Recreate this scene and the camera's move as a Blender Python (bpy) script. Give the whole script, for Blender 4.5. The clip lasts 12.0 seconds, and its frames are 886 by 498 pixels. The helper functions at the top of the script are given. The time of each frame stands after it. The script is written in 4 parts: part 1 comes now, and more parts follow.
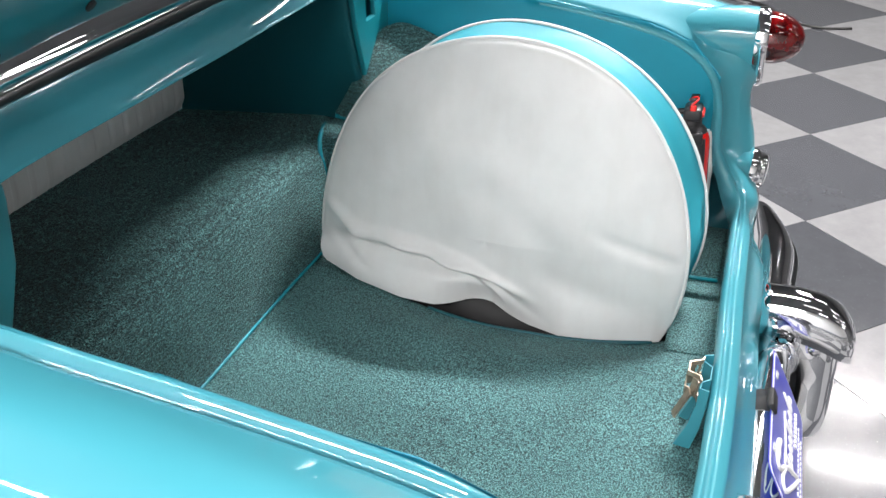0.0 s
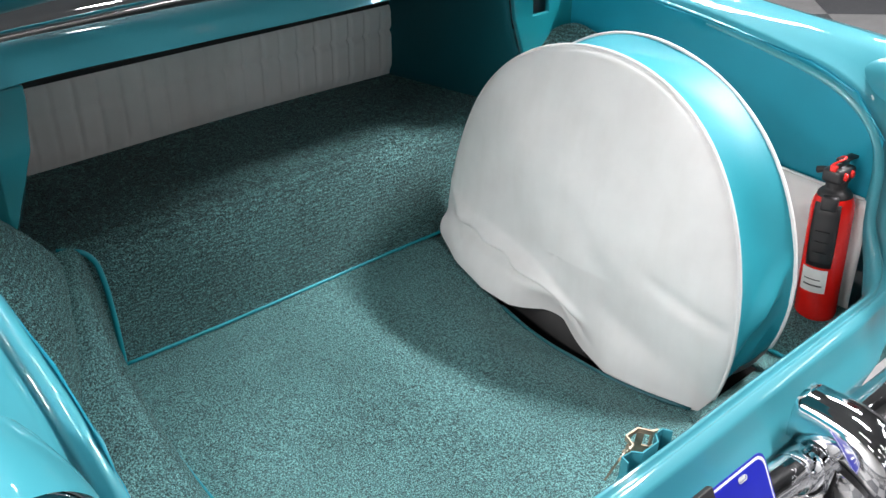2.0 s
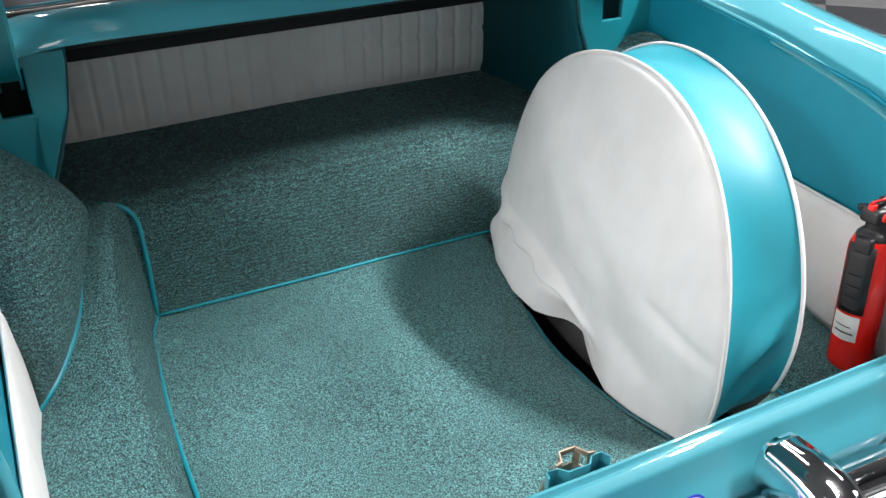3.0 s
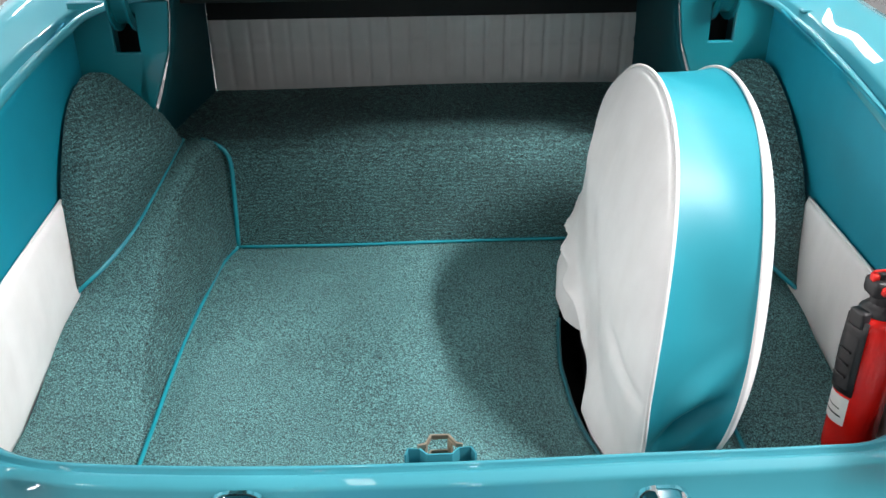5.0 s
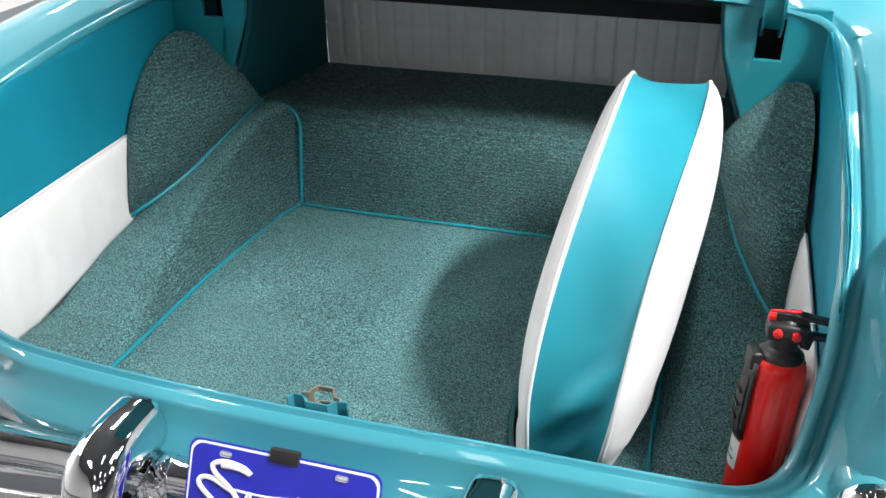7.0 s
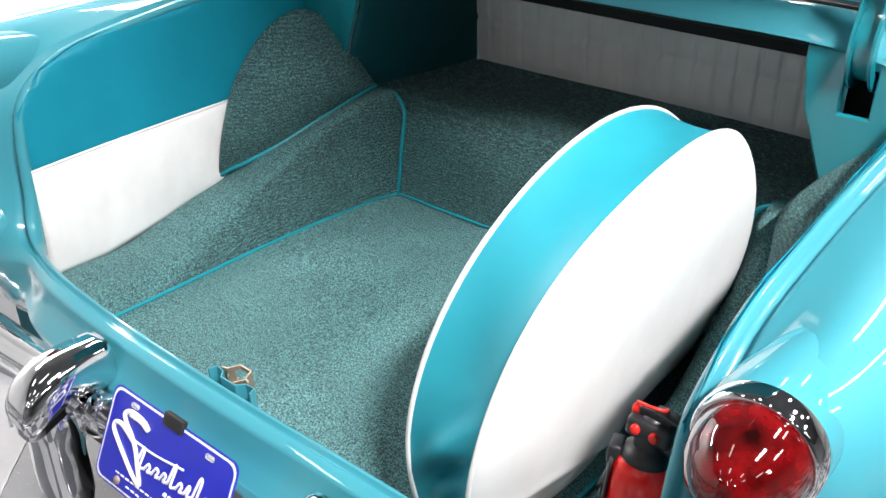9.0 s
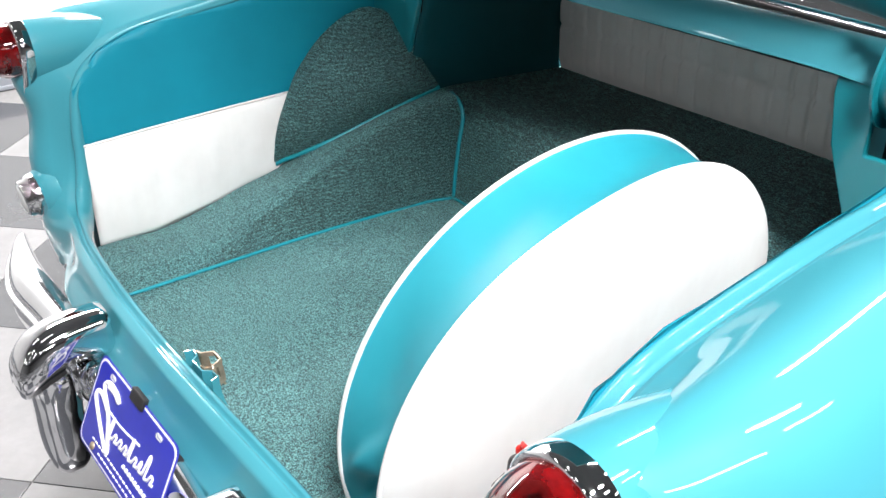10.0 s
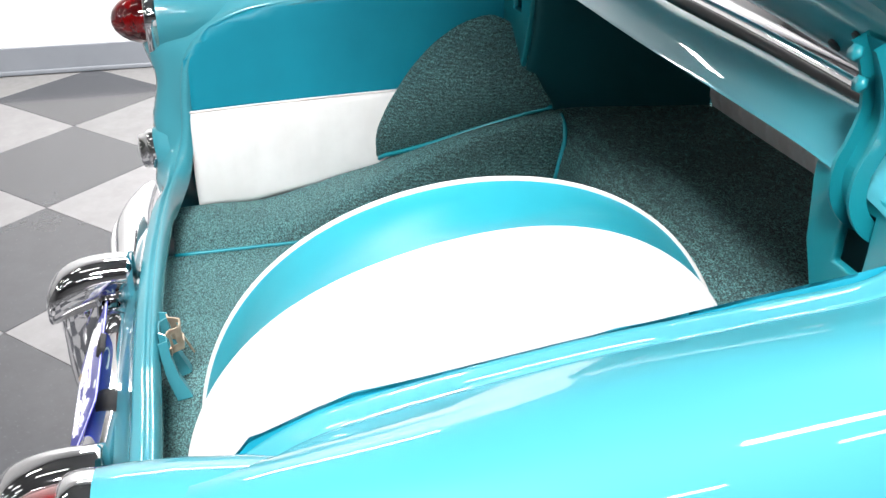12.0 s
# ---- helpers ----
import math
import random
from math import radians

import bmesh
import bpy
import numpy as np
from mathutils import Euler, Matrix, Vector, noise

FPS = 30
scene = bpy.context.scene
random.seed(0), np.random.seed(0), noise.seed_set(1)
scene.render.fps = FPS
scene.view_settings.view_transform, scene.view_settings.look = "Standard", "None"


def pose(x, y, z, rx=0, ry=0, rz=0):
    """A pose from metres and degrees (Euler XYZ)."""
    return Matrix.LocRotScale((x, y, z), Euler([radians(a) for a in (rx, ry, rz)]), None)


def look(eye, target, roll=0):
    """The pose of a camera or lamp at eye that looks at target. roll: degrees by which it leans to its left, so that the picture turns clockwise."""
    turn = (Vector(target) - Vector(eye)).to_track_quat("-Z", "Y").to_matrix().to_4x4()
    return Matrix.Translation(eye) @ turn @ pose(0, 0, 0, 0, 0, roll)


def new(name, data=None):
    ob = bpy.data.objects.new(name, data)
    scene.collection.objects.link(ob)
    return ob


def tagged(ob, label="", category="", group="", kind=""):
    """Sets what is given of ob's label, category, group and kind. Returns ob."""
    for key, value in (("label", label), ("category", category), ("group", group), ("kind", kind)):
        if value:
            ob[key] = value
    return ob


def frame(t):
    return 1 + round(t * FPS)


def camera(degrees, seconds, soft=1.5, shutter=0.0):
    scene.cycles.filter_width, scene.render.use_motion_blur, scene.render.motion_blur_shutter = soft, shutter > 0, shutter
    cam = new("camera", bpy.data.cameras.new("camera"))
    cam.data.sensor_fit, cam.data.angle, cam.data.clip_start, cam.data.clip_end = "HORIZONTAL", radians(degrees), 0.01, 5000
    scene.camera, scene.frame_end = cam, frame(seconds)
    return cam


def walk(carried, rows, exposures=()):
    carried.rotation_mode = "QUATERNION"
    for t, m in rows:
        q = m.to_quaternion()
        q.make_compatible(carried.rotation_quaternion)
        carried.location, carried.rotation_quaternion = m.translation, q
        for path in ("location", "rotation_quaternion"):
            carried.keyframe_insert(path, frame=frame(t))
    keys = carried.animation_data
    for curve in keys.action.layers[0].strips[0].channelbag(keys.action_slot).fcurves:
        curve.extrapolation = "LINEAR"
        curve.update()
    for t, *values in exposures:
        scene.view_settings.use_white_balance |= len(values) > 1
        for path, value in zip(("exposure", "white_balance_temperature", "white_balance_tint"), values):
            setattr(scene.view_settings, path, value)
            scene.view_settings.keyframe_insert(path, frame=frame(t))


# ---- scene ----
cam = camera(51.44, 12.0)
PATH = [
    (0, (-1.1999, 0.0021, 1.6362), (0.4398, 0.5744, 0.6456), -1.06),
    (0.5, (-1.1339, -0.1619, 1.6277), (0.4181, 0.6296, 0.6457), -0.98),
    (1, (-1.0588, -0.3132, 1.6301), (0.3662, 0.6873, 0.6450), -0.88),
    (1.5, (-0.9631, -0.4491, 1.6303), (0.3117, 0.7358, 0.6435), -0.90),
    (2, (-0.8378, -0.5626, 1.6290), (0.2845, 0.7672, 0.6431), -1.08),
    (2.5, (-0.7110, -0.6629, 1.6224), (0.2478, 0.7937, 0.6430), -1.04),
    (3, (-0.5653, -0.7620, 1.6216), (0.1921, 0.8095, 0.6431), -1.19),
    (5, (-0.0389, -0.9680, 1.6042), (0.0268, 0.7885, 0.6508), -0.55),
    (5.5, (0.0581, -1.0019, 1.6061), (0.0014, 0.7548, 0.6505), -0.44),
    (6, (0.1708, -1.0160, 1.6082), (0.0081, 0.7324, 0.6494), -0.34),
    (6.5, (0.3223, -1.0086, 1.6064), (-0.0079, 0.7167, 0.6515), -0.27),
    (7, (0.4759, -0.9805, 1.6062), (-0.0330, 0.7017, 0.6514), -0.22),
    (9, (0.9358, -0.6587, 1.6027), (-0.1793, 0.6924, 0.6389), 0.31),
    (9.5, (1.0293, -0.5405, 1.6051), (-0.2189, 0.6878, 0.6369), 0.42),
    (10, (1.1157, -0.4218, 1.6066), (-0.2598, 0.6589, 0.6383), 0.30),
    (10.5, (1.1640, -0.2959, 1.6046), (-0.3122, 0.6430, 0.6353), 0.31),
    (11, (1.2147, -0.1608, 1.6038), (-0.3413, 0.6398, 0.6360), 0.42),
    (11.5, (1.2658, -0.0214, 1.6090), (-0.3632, 0.6130, 0.6384), 0.54),
    (12, (1.3051, 0.1176, 1.6116), (-0.3855, 0.5622, 0.6406), 0.62),
]
walk(cam, [(t, look(eye, target, roll)) for t, eye, target, roll in PATH], [(0, 0.08), (2.5, 0.06), (5.0, -0.03), (7.0, -0.06), (9.5, 0.07), (12, 0.04)])

# ---------- light: showroom strip lamps under a closed ceiling ----------
world = bpy.data.worlds.new("showroom_air")
scene.world = world
world.use_nodes = True
world.node_tree.nodes["Background"].inputs[0].default_value = (0.75, 0.85, 1.0, 1)
world.node_tree.nodes["Background"].inputs[1].default_value = 0.05
scene.view_settings.exposure = 0.0
CEIL = 4.2
# strip lamps: x, y, length along y, watts, and the height of those that hang lower
# all unseen, placed to suit the light; the low left one adds wall bounce
STRIPS = [(2.5, -0.55, 1.3, 450), (-3.0, 0.5, 2.4, 165, 3.0), (2.4, 2.0, 1.2, 62), (-2.2, 2.2, 1.2, 130), (4.4, 0.9, 1.6, 55), (-2.6, -2.6, 1.2, 12), (0.3, -4.0, 1.2, 7),
          (2.6, -4.0, 1.2, 7), (5.2, -2.6, 1.2, 12), (-2.0, -9.5, 1.6, 54), (0.8, -9.5, 1.6, 54), (3.6, -9.5, 1.6, 54), (-2.0, -12.5, 1.6, 54), (1.0, -12.5, 1.6, 54),
          (5.8, -1.4, 0.8, 34), (6.8, -1.4, 0.8, 34),
          (-2.6, 4.2, 1.2, 40), (3.3, 2.8, 1.2, 24), (1.4, 4.8, 1.2, 40), (-1.6, 6.4, 1.2, 40), (4.6, 6.4, 1.2, 50),
          (-0.4, -1.4, 1.2, 4), (-1.8, -5.4, 1.2, 5), (1.4, -6.6, 1.2, 6), (4.0, -5.4, 1.2, 6), (0.0, 3.4, 1.6, 150), (-0.6, 5.2, 1.2, 12)]


# ---------- materials ----------
def material(name):
    m = bpy.data.materials.new(name)
    m.use_nodes = True
    nt = m.node_tree
    return m, nt, nt.nodes["Principled BSDF"]


def setv(b, **kw):
    for k, v in kw.items():
        b.inputs[k.replace("_", " ")].default_value = v


def tex_noise(nt, scale, detail=3.0, rough=0.55, coord="Object", stretch=None):
    tc = nt.nodes.new("ShaderNodeTexCoord")
    n = nt.nodes.new("ShaderNodeTexNoise")
    n.inputs["Scale"].default_value = scale
    n.inputs["Detail"].default_value = detail
    n.inputs["Roughness"].default_value = rough
    src = tc.outputs[coord]
    if stretch:
        mp = nt.nodes.new("ShaderNodeMapping")
        mp.inputs["Scale"].default_value = stretch
        nt.links.new(src, mp.inputs["Vector"])
        src = mp.outputs["Vector"]
    nt.links.new(src, n.inputs["Vector"])
    return n.outputs["Fac"]


def ramp(nt, src, stops):
    r = nt.nodes.new("ShaderNodeValToRGB")
    els = r.color_ramp.elements
    while len(els) < len(stops):
        els.new(0.5)
    for e, (p, c) in zip(els, stops):
        e.position, e.color = p, (*c, 1)
    nt.links.new(src, r.inputs["Fac"])
    return r.outputs["Color"]


def bump(nt, b, src, strength, dist, prev=None):
    bp = nt.nodes.new("ShaderNodeBump")
    bp.inputs["Strength"].default_value = strength
    bp.inputs["Distance"].default_value = dist
    nt.links.new(src, bp.inputs["Height"])
    if prev:
        nt.links.new(prev, bp.inputs["Normal"])
    nt.links.new(bp.outputs["Normal"], b.inputs["Normal"])
    return bp.outputs["Normal"]


def mix(nt, fac, a, b, mode="MIX"):
    m = nt.nodes.new("ShaderNodeMix")
    m.data_type, m.blend_type = "RGBA", mode
    for sock, v in ((m.inputs[0], fac), (m.inputs[6], a), (m.inputs[7], b)):
        if isinstance(v, (int, float)):
            sock.default_value = v
        elif isinstance(v, tuple):
            sock.default_value = (*v, 1)
        else:
            nt.links.new(v, sock)
    return m.outputs[2]


def paint(name, c, rough=0.55, coat=1.0, spec=0.55):
    m, nt, b = material(name)
    col = ramp(nt, tex_noise(nt, 2.2, 2), [(0.3, tuple(x * 0.93 for x in c)), (0.7, tuple(min(1, x * 1.06) for x in c))])
    nt.links.new(col, b.inputs["Base Color"])
    setv(b, Roughness=rough, Coat_Weight=coat, Coat_Roughness=0.03, Specular_IOR_Level=spec)
    bump(nt, b, tex_noise(nt, 350, 2), 0.03, 0.0006)
    return m


def vinyl(name, c, rough=0.42, grain=900, spec=0.5):
    m, nt, b = material(name)
    col = ramp(nt, tex_noise(nt, 6, 4), [(0.3, tuple(x * 0.9 for x in c)), (0.7, tuple(min(1, x * 1.05) for x in c))])
    nt.links.new(col, b.inputs["Base Color"])
    setv(b, Roughness=rough, Specular_IOR_Level=spec)
    n1 = bump(nt, b, tex_noise(nt, grain, 2), 0.12, 0.0006)
    bump(nt, b, tex_noise(nt, 14, 2), 0.15, 0.004, n1)
    return m


def carpet_material(name, dark, mid, light, stretch=None, relief=0.008, rows=False):
    m, nt, b = material(name)
    fine = tex_noise(nt, 460, 2, 0.65, stretch=stretch)
    tuft = tex_noise(nt, 265, 3, 0.75, stretch=stretch)
    big = tex_noise(nt, 9, 3, 0.6)
    c1 = ramp(nt, fine, [(0.405, dark), (0.485, mid), (0.60, light)])
    c2 = ramp(nt, tuft, [(0.38, (0.22, 0.21, 0.23)), (0.46, (0.95, 0.95, 0.95)), (0.66, (1.18, 1.18, 1.18))])
    c3 = ramp(nt, big, [(0.3, (0.84, 0.84, 0.84)), (0.7, (1.08, 1.08, 1.08))])
    gaps = ramp(nt, tex_noise(nt, 150, 2, 0.7, stretch=stretch), [(0.36, (0.30, 0.30, 0.31)), (0.44, (1.0, 1.0, 1.0)), (0.66, (1.16, 1.16, 1.16))])
    col = mix(nt, 1.0, mix(nt, 0.85, c1, c2, "MULTIPLY"), mix(nt, 0.75, c3, gaps, "MULTIPLY"), "MULTIPLY")
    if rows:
        # combed rows of tufts, about 8 mm apart, the shade between them put into the colour
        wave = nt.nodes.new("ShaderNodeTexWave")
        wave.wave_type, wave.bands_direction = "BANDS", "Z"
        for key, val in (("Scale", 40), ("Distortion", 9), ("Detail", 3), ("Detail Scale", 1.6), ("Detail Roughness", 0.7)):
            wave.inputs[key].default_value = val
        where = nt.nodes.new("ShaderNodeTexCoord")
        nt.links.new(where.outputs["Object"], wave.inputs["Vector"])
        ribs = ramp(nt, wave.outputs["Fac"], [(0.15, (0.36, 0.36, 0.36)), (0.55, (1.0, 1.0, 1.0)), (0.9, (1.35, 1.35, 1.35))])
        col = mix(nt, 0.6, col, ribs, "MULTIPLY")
    nt.links.new(col, b.inputs["Base Color"])
    setv(b, Roughness=0.6, Sheen_Weight=0.18, Sheen_Roughness=0.45, Sheen_Tint=(0.6, 0.95, 0.95, 1), Specular_IOR_Level=0.4)
    n1 = bump(nt, b, tuft, 1.0, relief)
    bump(nt, b, fine, 0.9, 0.003, n1)
    return m


def plain(name, c, rough, metal=0.0, coat=0.0, vary=0.08, scale=30, bumpy=0.0):
    m, nt, b = material(name)
    col = ramp(nt, tex_noise(nt, scale, 4), [(0.3, tuple(x * (1 - vary) for x in c)), (0.7, tuple(min(1, x * (1 + vary)) for x in c))])
    nt.links.new(col, b.inputs["Base Color"])
    setv(b, Roughness=rough, Metallic=metal, Coat_Weight=coat, Coat_Roughness=0.04)
    if bumpy:
        bump(nt, b, tex_noise(nt, scale * 6, 3), bumpy, 0.002)
    return m


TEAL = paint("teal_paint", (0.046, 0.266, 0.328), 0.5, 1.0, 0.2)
# body turquoise darkened for inner parts, their shade put into the colour
TEAL_IN_SHADE = paint("teal_inner_shade_paint", (0.006, 0.195, 0.238), 0.36, 0.4, 0.5)
VINYL_TEAL = vinyl("teal_vinyl", (0.006, 0.225, 0.315), 0.5, spec=0.25)
VINYL_COVER = vinyl("teal_cover_vinyl", (0.018, 0.292, 0.372), 0.47, spec=0.5)
VINYL_WHITE = vinyl("white_vinyl", (0.79, 0.79, 0.785), 0.45)
wv = VINYL_WHITE.node_tree
wb = wv.nodes["Principled BSDF"]
streak = ramp(wv, tex_noise(wv, 16, 3, 0.6, stretch=(1.0, 1.0, 0.22)), [(0.32, (0.90, 0.89, 0.87)), (0.52, (1.0, 1.0, 1.0))])
wv.links.new(mix(wv, 0.35, wb.inputs["Base Color"].links[0].from_socket, streak, "MULTIPLY"), wb.inputs["Base Color"])
# turquoise of the inner wall, with the wall's shade put into the colour
TEAL_WALL_SHADE = paint("teal_wall_shade", (0.005, 0.085, 0.105), 0.6, 0.0, 0.3)
PIPE_TEAL = vinyl("teal_piping", (0.008, 0.26, 0.32), 0.4)
PIPE_DARK = vinyl("dark_teal_binding", (0.006, 0.09, 0.11), 0.5)
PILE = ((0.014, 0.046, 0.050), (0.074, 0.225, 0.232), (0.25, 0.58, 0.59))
# darker pile for the steep carpets, their shade put into the colour
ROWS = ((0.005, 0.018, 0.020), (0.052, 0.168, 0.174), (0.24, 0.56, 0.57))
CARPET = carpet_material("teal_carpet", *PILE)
CARPET_SHADED_ROWS = carpet_material("teal_shaded_rib_carpet", *ROWS, stretch=(0.85, 0.85, 1.5), relief=0.014, rows=True)
CHROME = plain("chrome", (0.82, 0.83, 0.85), 0.05, 1.0, vary=0.02)
BRASS = plain("worn_zinc_steel", (0.42, 0.34, 0.26), 0.45, 0.7, vary=0.25, scale=60)
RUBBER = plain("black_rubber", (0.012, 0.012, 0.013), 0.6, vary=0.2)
BLACK = plain("black_plastic", (0.014, 0.014, 0.016), 0.42, vary=0.2)
RED = plain("red_enamel", (0.80, 0.010, 0.006), 0.14, coat=0.3, vary=0.05)
RED_PIN = plain("red_plastic", (0.75, 0.02, 0.015), 0.35)
PAPER = plain("white_label", (0.75, 0.75, 0.73), 0.55)
BLUE = plain("plate_blue", (0.012, 0.02, 0.42), 0.3, coat=0.5)
WHITE = plain("plate_white", (0.85, 0.85, 0.86), 0.35)
LENS = plain("red_lens", (0.085, 0.0015, 0.002), 0.03, coat=1.0, vary=0.9, scale=40)
CLEAR = plain("clear_lens", (0.6, 0.62, 0.62), 0.08, coat=1.0)
WALL = plain("white_wall_paint", (0.80, 0.80, 0.79), 0.6, vary=0.03, scale=3, bumpy=0.05)
CEILING = plain("dark_ceiling", (0.12, 0.123, 0.126), 0.8, vary=0.06, scale=2)
WALL_FAR = plain("grey_wall_paint", (0.20, 0.205, 0.21), 0.6, vary=0.05, scale=3)
BASE = plain("grey_cove_base", (0.24, 0.26, 0.29), 0.4, vary=0.06, scale=5)
GROUT = plain("tile_joint", (0.20, 0.20, 0.20), 0.7)
CABLE = plain("cable_rubber", (0.015, 0.015, 0.015), 0.5)
LAMP_BODY = plain("lamp_housing", (0.7, 0.7, 0.7), 0.5)


def tile_material(name, c, fleck):
    m, nt, b = material(name)
    veins = ramp(nt, tex_noise(nt, 7, 6, 0.7), [(0.35, tuple(x * 0.9 for x in c)), (0.65, tuple(min(1, x * 1.07) for x in c))])
    dots = ramp(nt, tex_noise(nt, 110, 3, 0.8), [(0.66, (0, 0, 0)), (0.74, (1, 1, 1))])
    col = mix(nt, dots, veins, fleck)
    info = nt.nodes.new("ShaderNodeObjectInfo")
    tone = ramp(nt, info.outputs["Random"], [(0.0, (0.9, 0.9, 0.9)), (1.0, (1.05, 1.05, 1.05))])
    nt.links.new(mix(nt, 1.0, col, tone, "MULTIPLY"), b.inputs["Base Color"])
    setv(b, Roughness=0.16, Coat_Weight=0.35, Coat_Roughness=0.06)
    bump(nt, b, tex_noise(nt, 5, 3), 0.05, 0.004)
    return m


TILE_L = tile_material("light_tile", (0.205, 0.205, 0.21), (0.30, 0.30, 0.30))
TILE_D = tile_material("dark_tile", (0.060, 0.063, 0.070), (0.25, 0.26, 0.27))


# ---------- mesh helpers ----------
def part(name, bm, mat, parent=None, label="", smooth=True, kind=""):
    me = bpy.data.meshes.new(name)
    bmesh.ops.recalc_face_normals(bm, faces=bm.faces)
    bm.to_mesh(me)
    bm.free()
    me.materials.append(mat)
    if smooth:
        me.polygons.foreach_set("use_smooth", [True] * len(me.polygons))
    ob = new(name, me)
    if parent:
        ob.parent = parent
    if label or kind:
        tagged(ob, label, kind=kind)
    return ob


def thick(ob, t, off=-1.0):
    md = ob.modifiers.new("thickness", "SOLIDIFY")
    md.thickness, md.offset = t, off
    return ob


def crom(pts, n=6, closed=False):
    """Smooth points between control points of any dimension."""
    p = [np.array(q, float) for q in pts]
    m = len(p)
    out = []
    for i in range(m if closed else m - 1):
        a, b = p[i], p[(i + 1) % m]
        z0 = p[(i - 1) % m] if closed or i > 0 else 2 * a - b
        z3 = p[(i + 2) % m] if closed or i < m - 2 else 2 * b - a
        for k in range(n):
            t = k / n
            out.append(0.5 * (2 * a + (b - z0) * t + (2 * z0 - 5 * a + 4 * b - z3) * t * t + (3 * a - z0 - 3 * b + z3) * t ** 3))
    if not closed:
        out.append(p[-1])
    return out


def at(pairs, x):
    """A value between listed (x, value) pairs, linear."""
    return float(np.interp(x, [p[0] for p in pairs], [p[1] for p in pairs]))


def grid(rows, closed_u=False, closed_v=False, bm=None):
    """Faces over a table of points rows[i][j]."""
    bm = bm or bmesh.new()
    vs = [[bm.verts.new(tuple(q)) for q in r] for r in rows]
    nu, nv = len(vs), len(vs[0])
    for i in range(nu if closed_u else nu - 1):
        for j in range(nv if closed_v else nv - 1):
            q = [vs[i][j], vs[(i + 1) % nu][j], vs[(i + 1) % nu][(j + 1) % nv], vs[i][(j + 1) % nv]]
            if len(set(q)) == 4:
                bm.faces.new(q)
    return bm


def tube(pts, r, seg=8, n=6, bm=None, caps=True, smooth=True):
    """A round rod along points; r is one radius or one for each control point."""
    rs = r if isinstance(r, (list, tuple)) else [r] * len(pts)
    c = crom([(*p, q) for p, q in zip(pts, rs)], n) if smooth else [np.array((*p, q), float) for p, q in zip(pts, rs)]
    rows = []
    ref = None
    for i, p in enumerate(c):
        d = Vector(c[min(i + 1, len(c) - 1)][:3] - c[max(i - 1, 0)][:3]).normalized()
        if ref is None:
            ref = Vector((0, 0, 1)) if abs(d.z) < 0.9 else Vector((1, 0, 0))
        s = d.cross(ref).normalized()
        ref = s.cross(d).normalized()
        rows.append([Vector(p[:3]) + float(p[3]) * (float(math.cos(a)) * s + float(math.sin(a)) * ref) for a in np.linspace(0, 2 * math.pi, seg, endpoint=False)])
    bm = grid(rows, closed_v=True, bm=bm)
    if caps:
        bm.verts.ensure_lookup_table()
        k = len(bm.verts) - len(rows) * seg
        bm.faces.new([bm.verts[k + j] for j in range(seg)])
        bm.faces.new([bm.verts[len(bm.verts) - seg + j] for j in range(seg)])
    return bm


def lathe(profile, m, seg=32, bm=None):
    """profile (radius, height) turned round local z, then moved by m."""
    rows = [[m @ Vector((r * math.cos(a), r * math.sin(a), h)) for a in np.linspace(0, 2 * math.pi, seg, endpoint=False)] for r, h in profile]
    bm = grid(rows, closed_v=True, bm=bm)
    return bm


def box(x0, x1, y0, y1, z0, z1, bev=0.0, seg=2, bm=None, m=None):
    bm2 = bmesh.new()
    bmesh.ops.create_cube(bm2, size=1)
    bmesh.ops.scale(bm2, vec=(x1 - x0, y1 - y0, z1 - z0), verts=bm2.verts)
    bmesh.ops.translate(bm2, vec=((x0 + x1) / 2, (y0 + y1) / 2, (z0 + z1) / 2), verts=bm2.verts)
    if bev:
        bmesh.ops.bevel(bm2, geom=list(bm2.edges), offset=bev, segments=seg, affect="EDGES", profile=0.5)
    if m:
        bmesh.ops.transform(bm2, matrix=m, verts=bm2.verts)
    if bm is None:
        return bm2
    me = bpy.data.meshes.new("tmp")
    bm2.to_mesh(me)
    bm2.free()
    bm.from_mesh(me)
    bpy.data.meshes.remove(me)
    return bm


def empty(name, label, category, loc=(0, 0, 0), group=""):
    ob = new(name)
    ob.location = loc
    ob.empty_display_size = 0.05
    return tagged(ob, label, category, group)


# ---------- the room ----------
def slab(name, x0, x1, y0, y1, z0, z1, mat):
    return tagged(part(name, box(x0, x1, y0, y1, z0, z1), mat, smooth=False), kind="structure")


X0, X1, Y0, Y1 = -3.91, 11.0, -15.0, 10.0
floor = slab("floor", X0 - 0.2, X1, Y0, Y1, -0.2, -0.0035, GROUT)
tagged(floor, "grey and white chequered vinyl tile showroom floor")
slab("wall_west", X0 - 0.2, X0, Y0, Y1, 0, CEIL, WALL)
slab("wall_east", X1, X1 + 0.2, Y0, Y1, 0, CEIL, WALL_FAR)
slab("wall_south", X0 - 0.2, X1 + 0.2, Y0 - 0.2, Y0, 0, CEIL, WALL_FAR)
slab("wall_north", X0 - 0.2, X1 + 0.2, Y1, Y1 + 0.2, 0, CEIL, WALL)
slab("ceiling", X0 - 0.2, X1 + 0.2, Y0 - 0.2, Y1 + 0.2, CEIL + 0.06, CEIL + 0.2, CEILING)
bb = box(X0, X0 + 0.012, Y0 + 0.01, Y1 - 0.01, 0.0, 0.15, 0.004)
box(X0, X0 + 0.02, Y0 + 0.01, Y1 - 0.01, 0.0, 0.025, 0.006, bm=bb)
tagged(part("baseboard", bb, BASE, smooth=False), kind="structure")


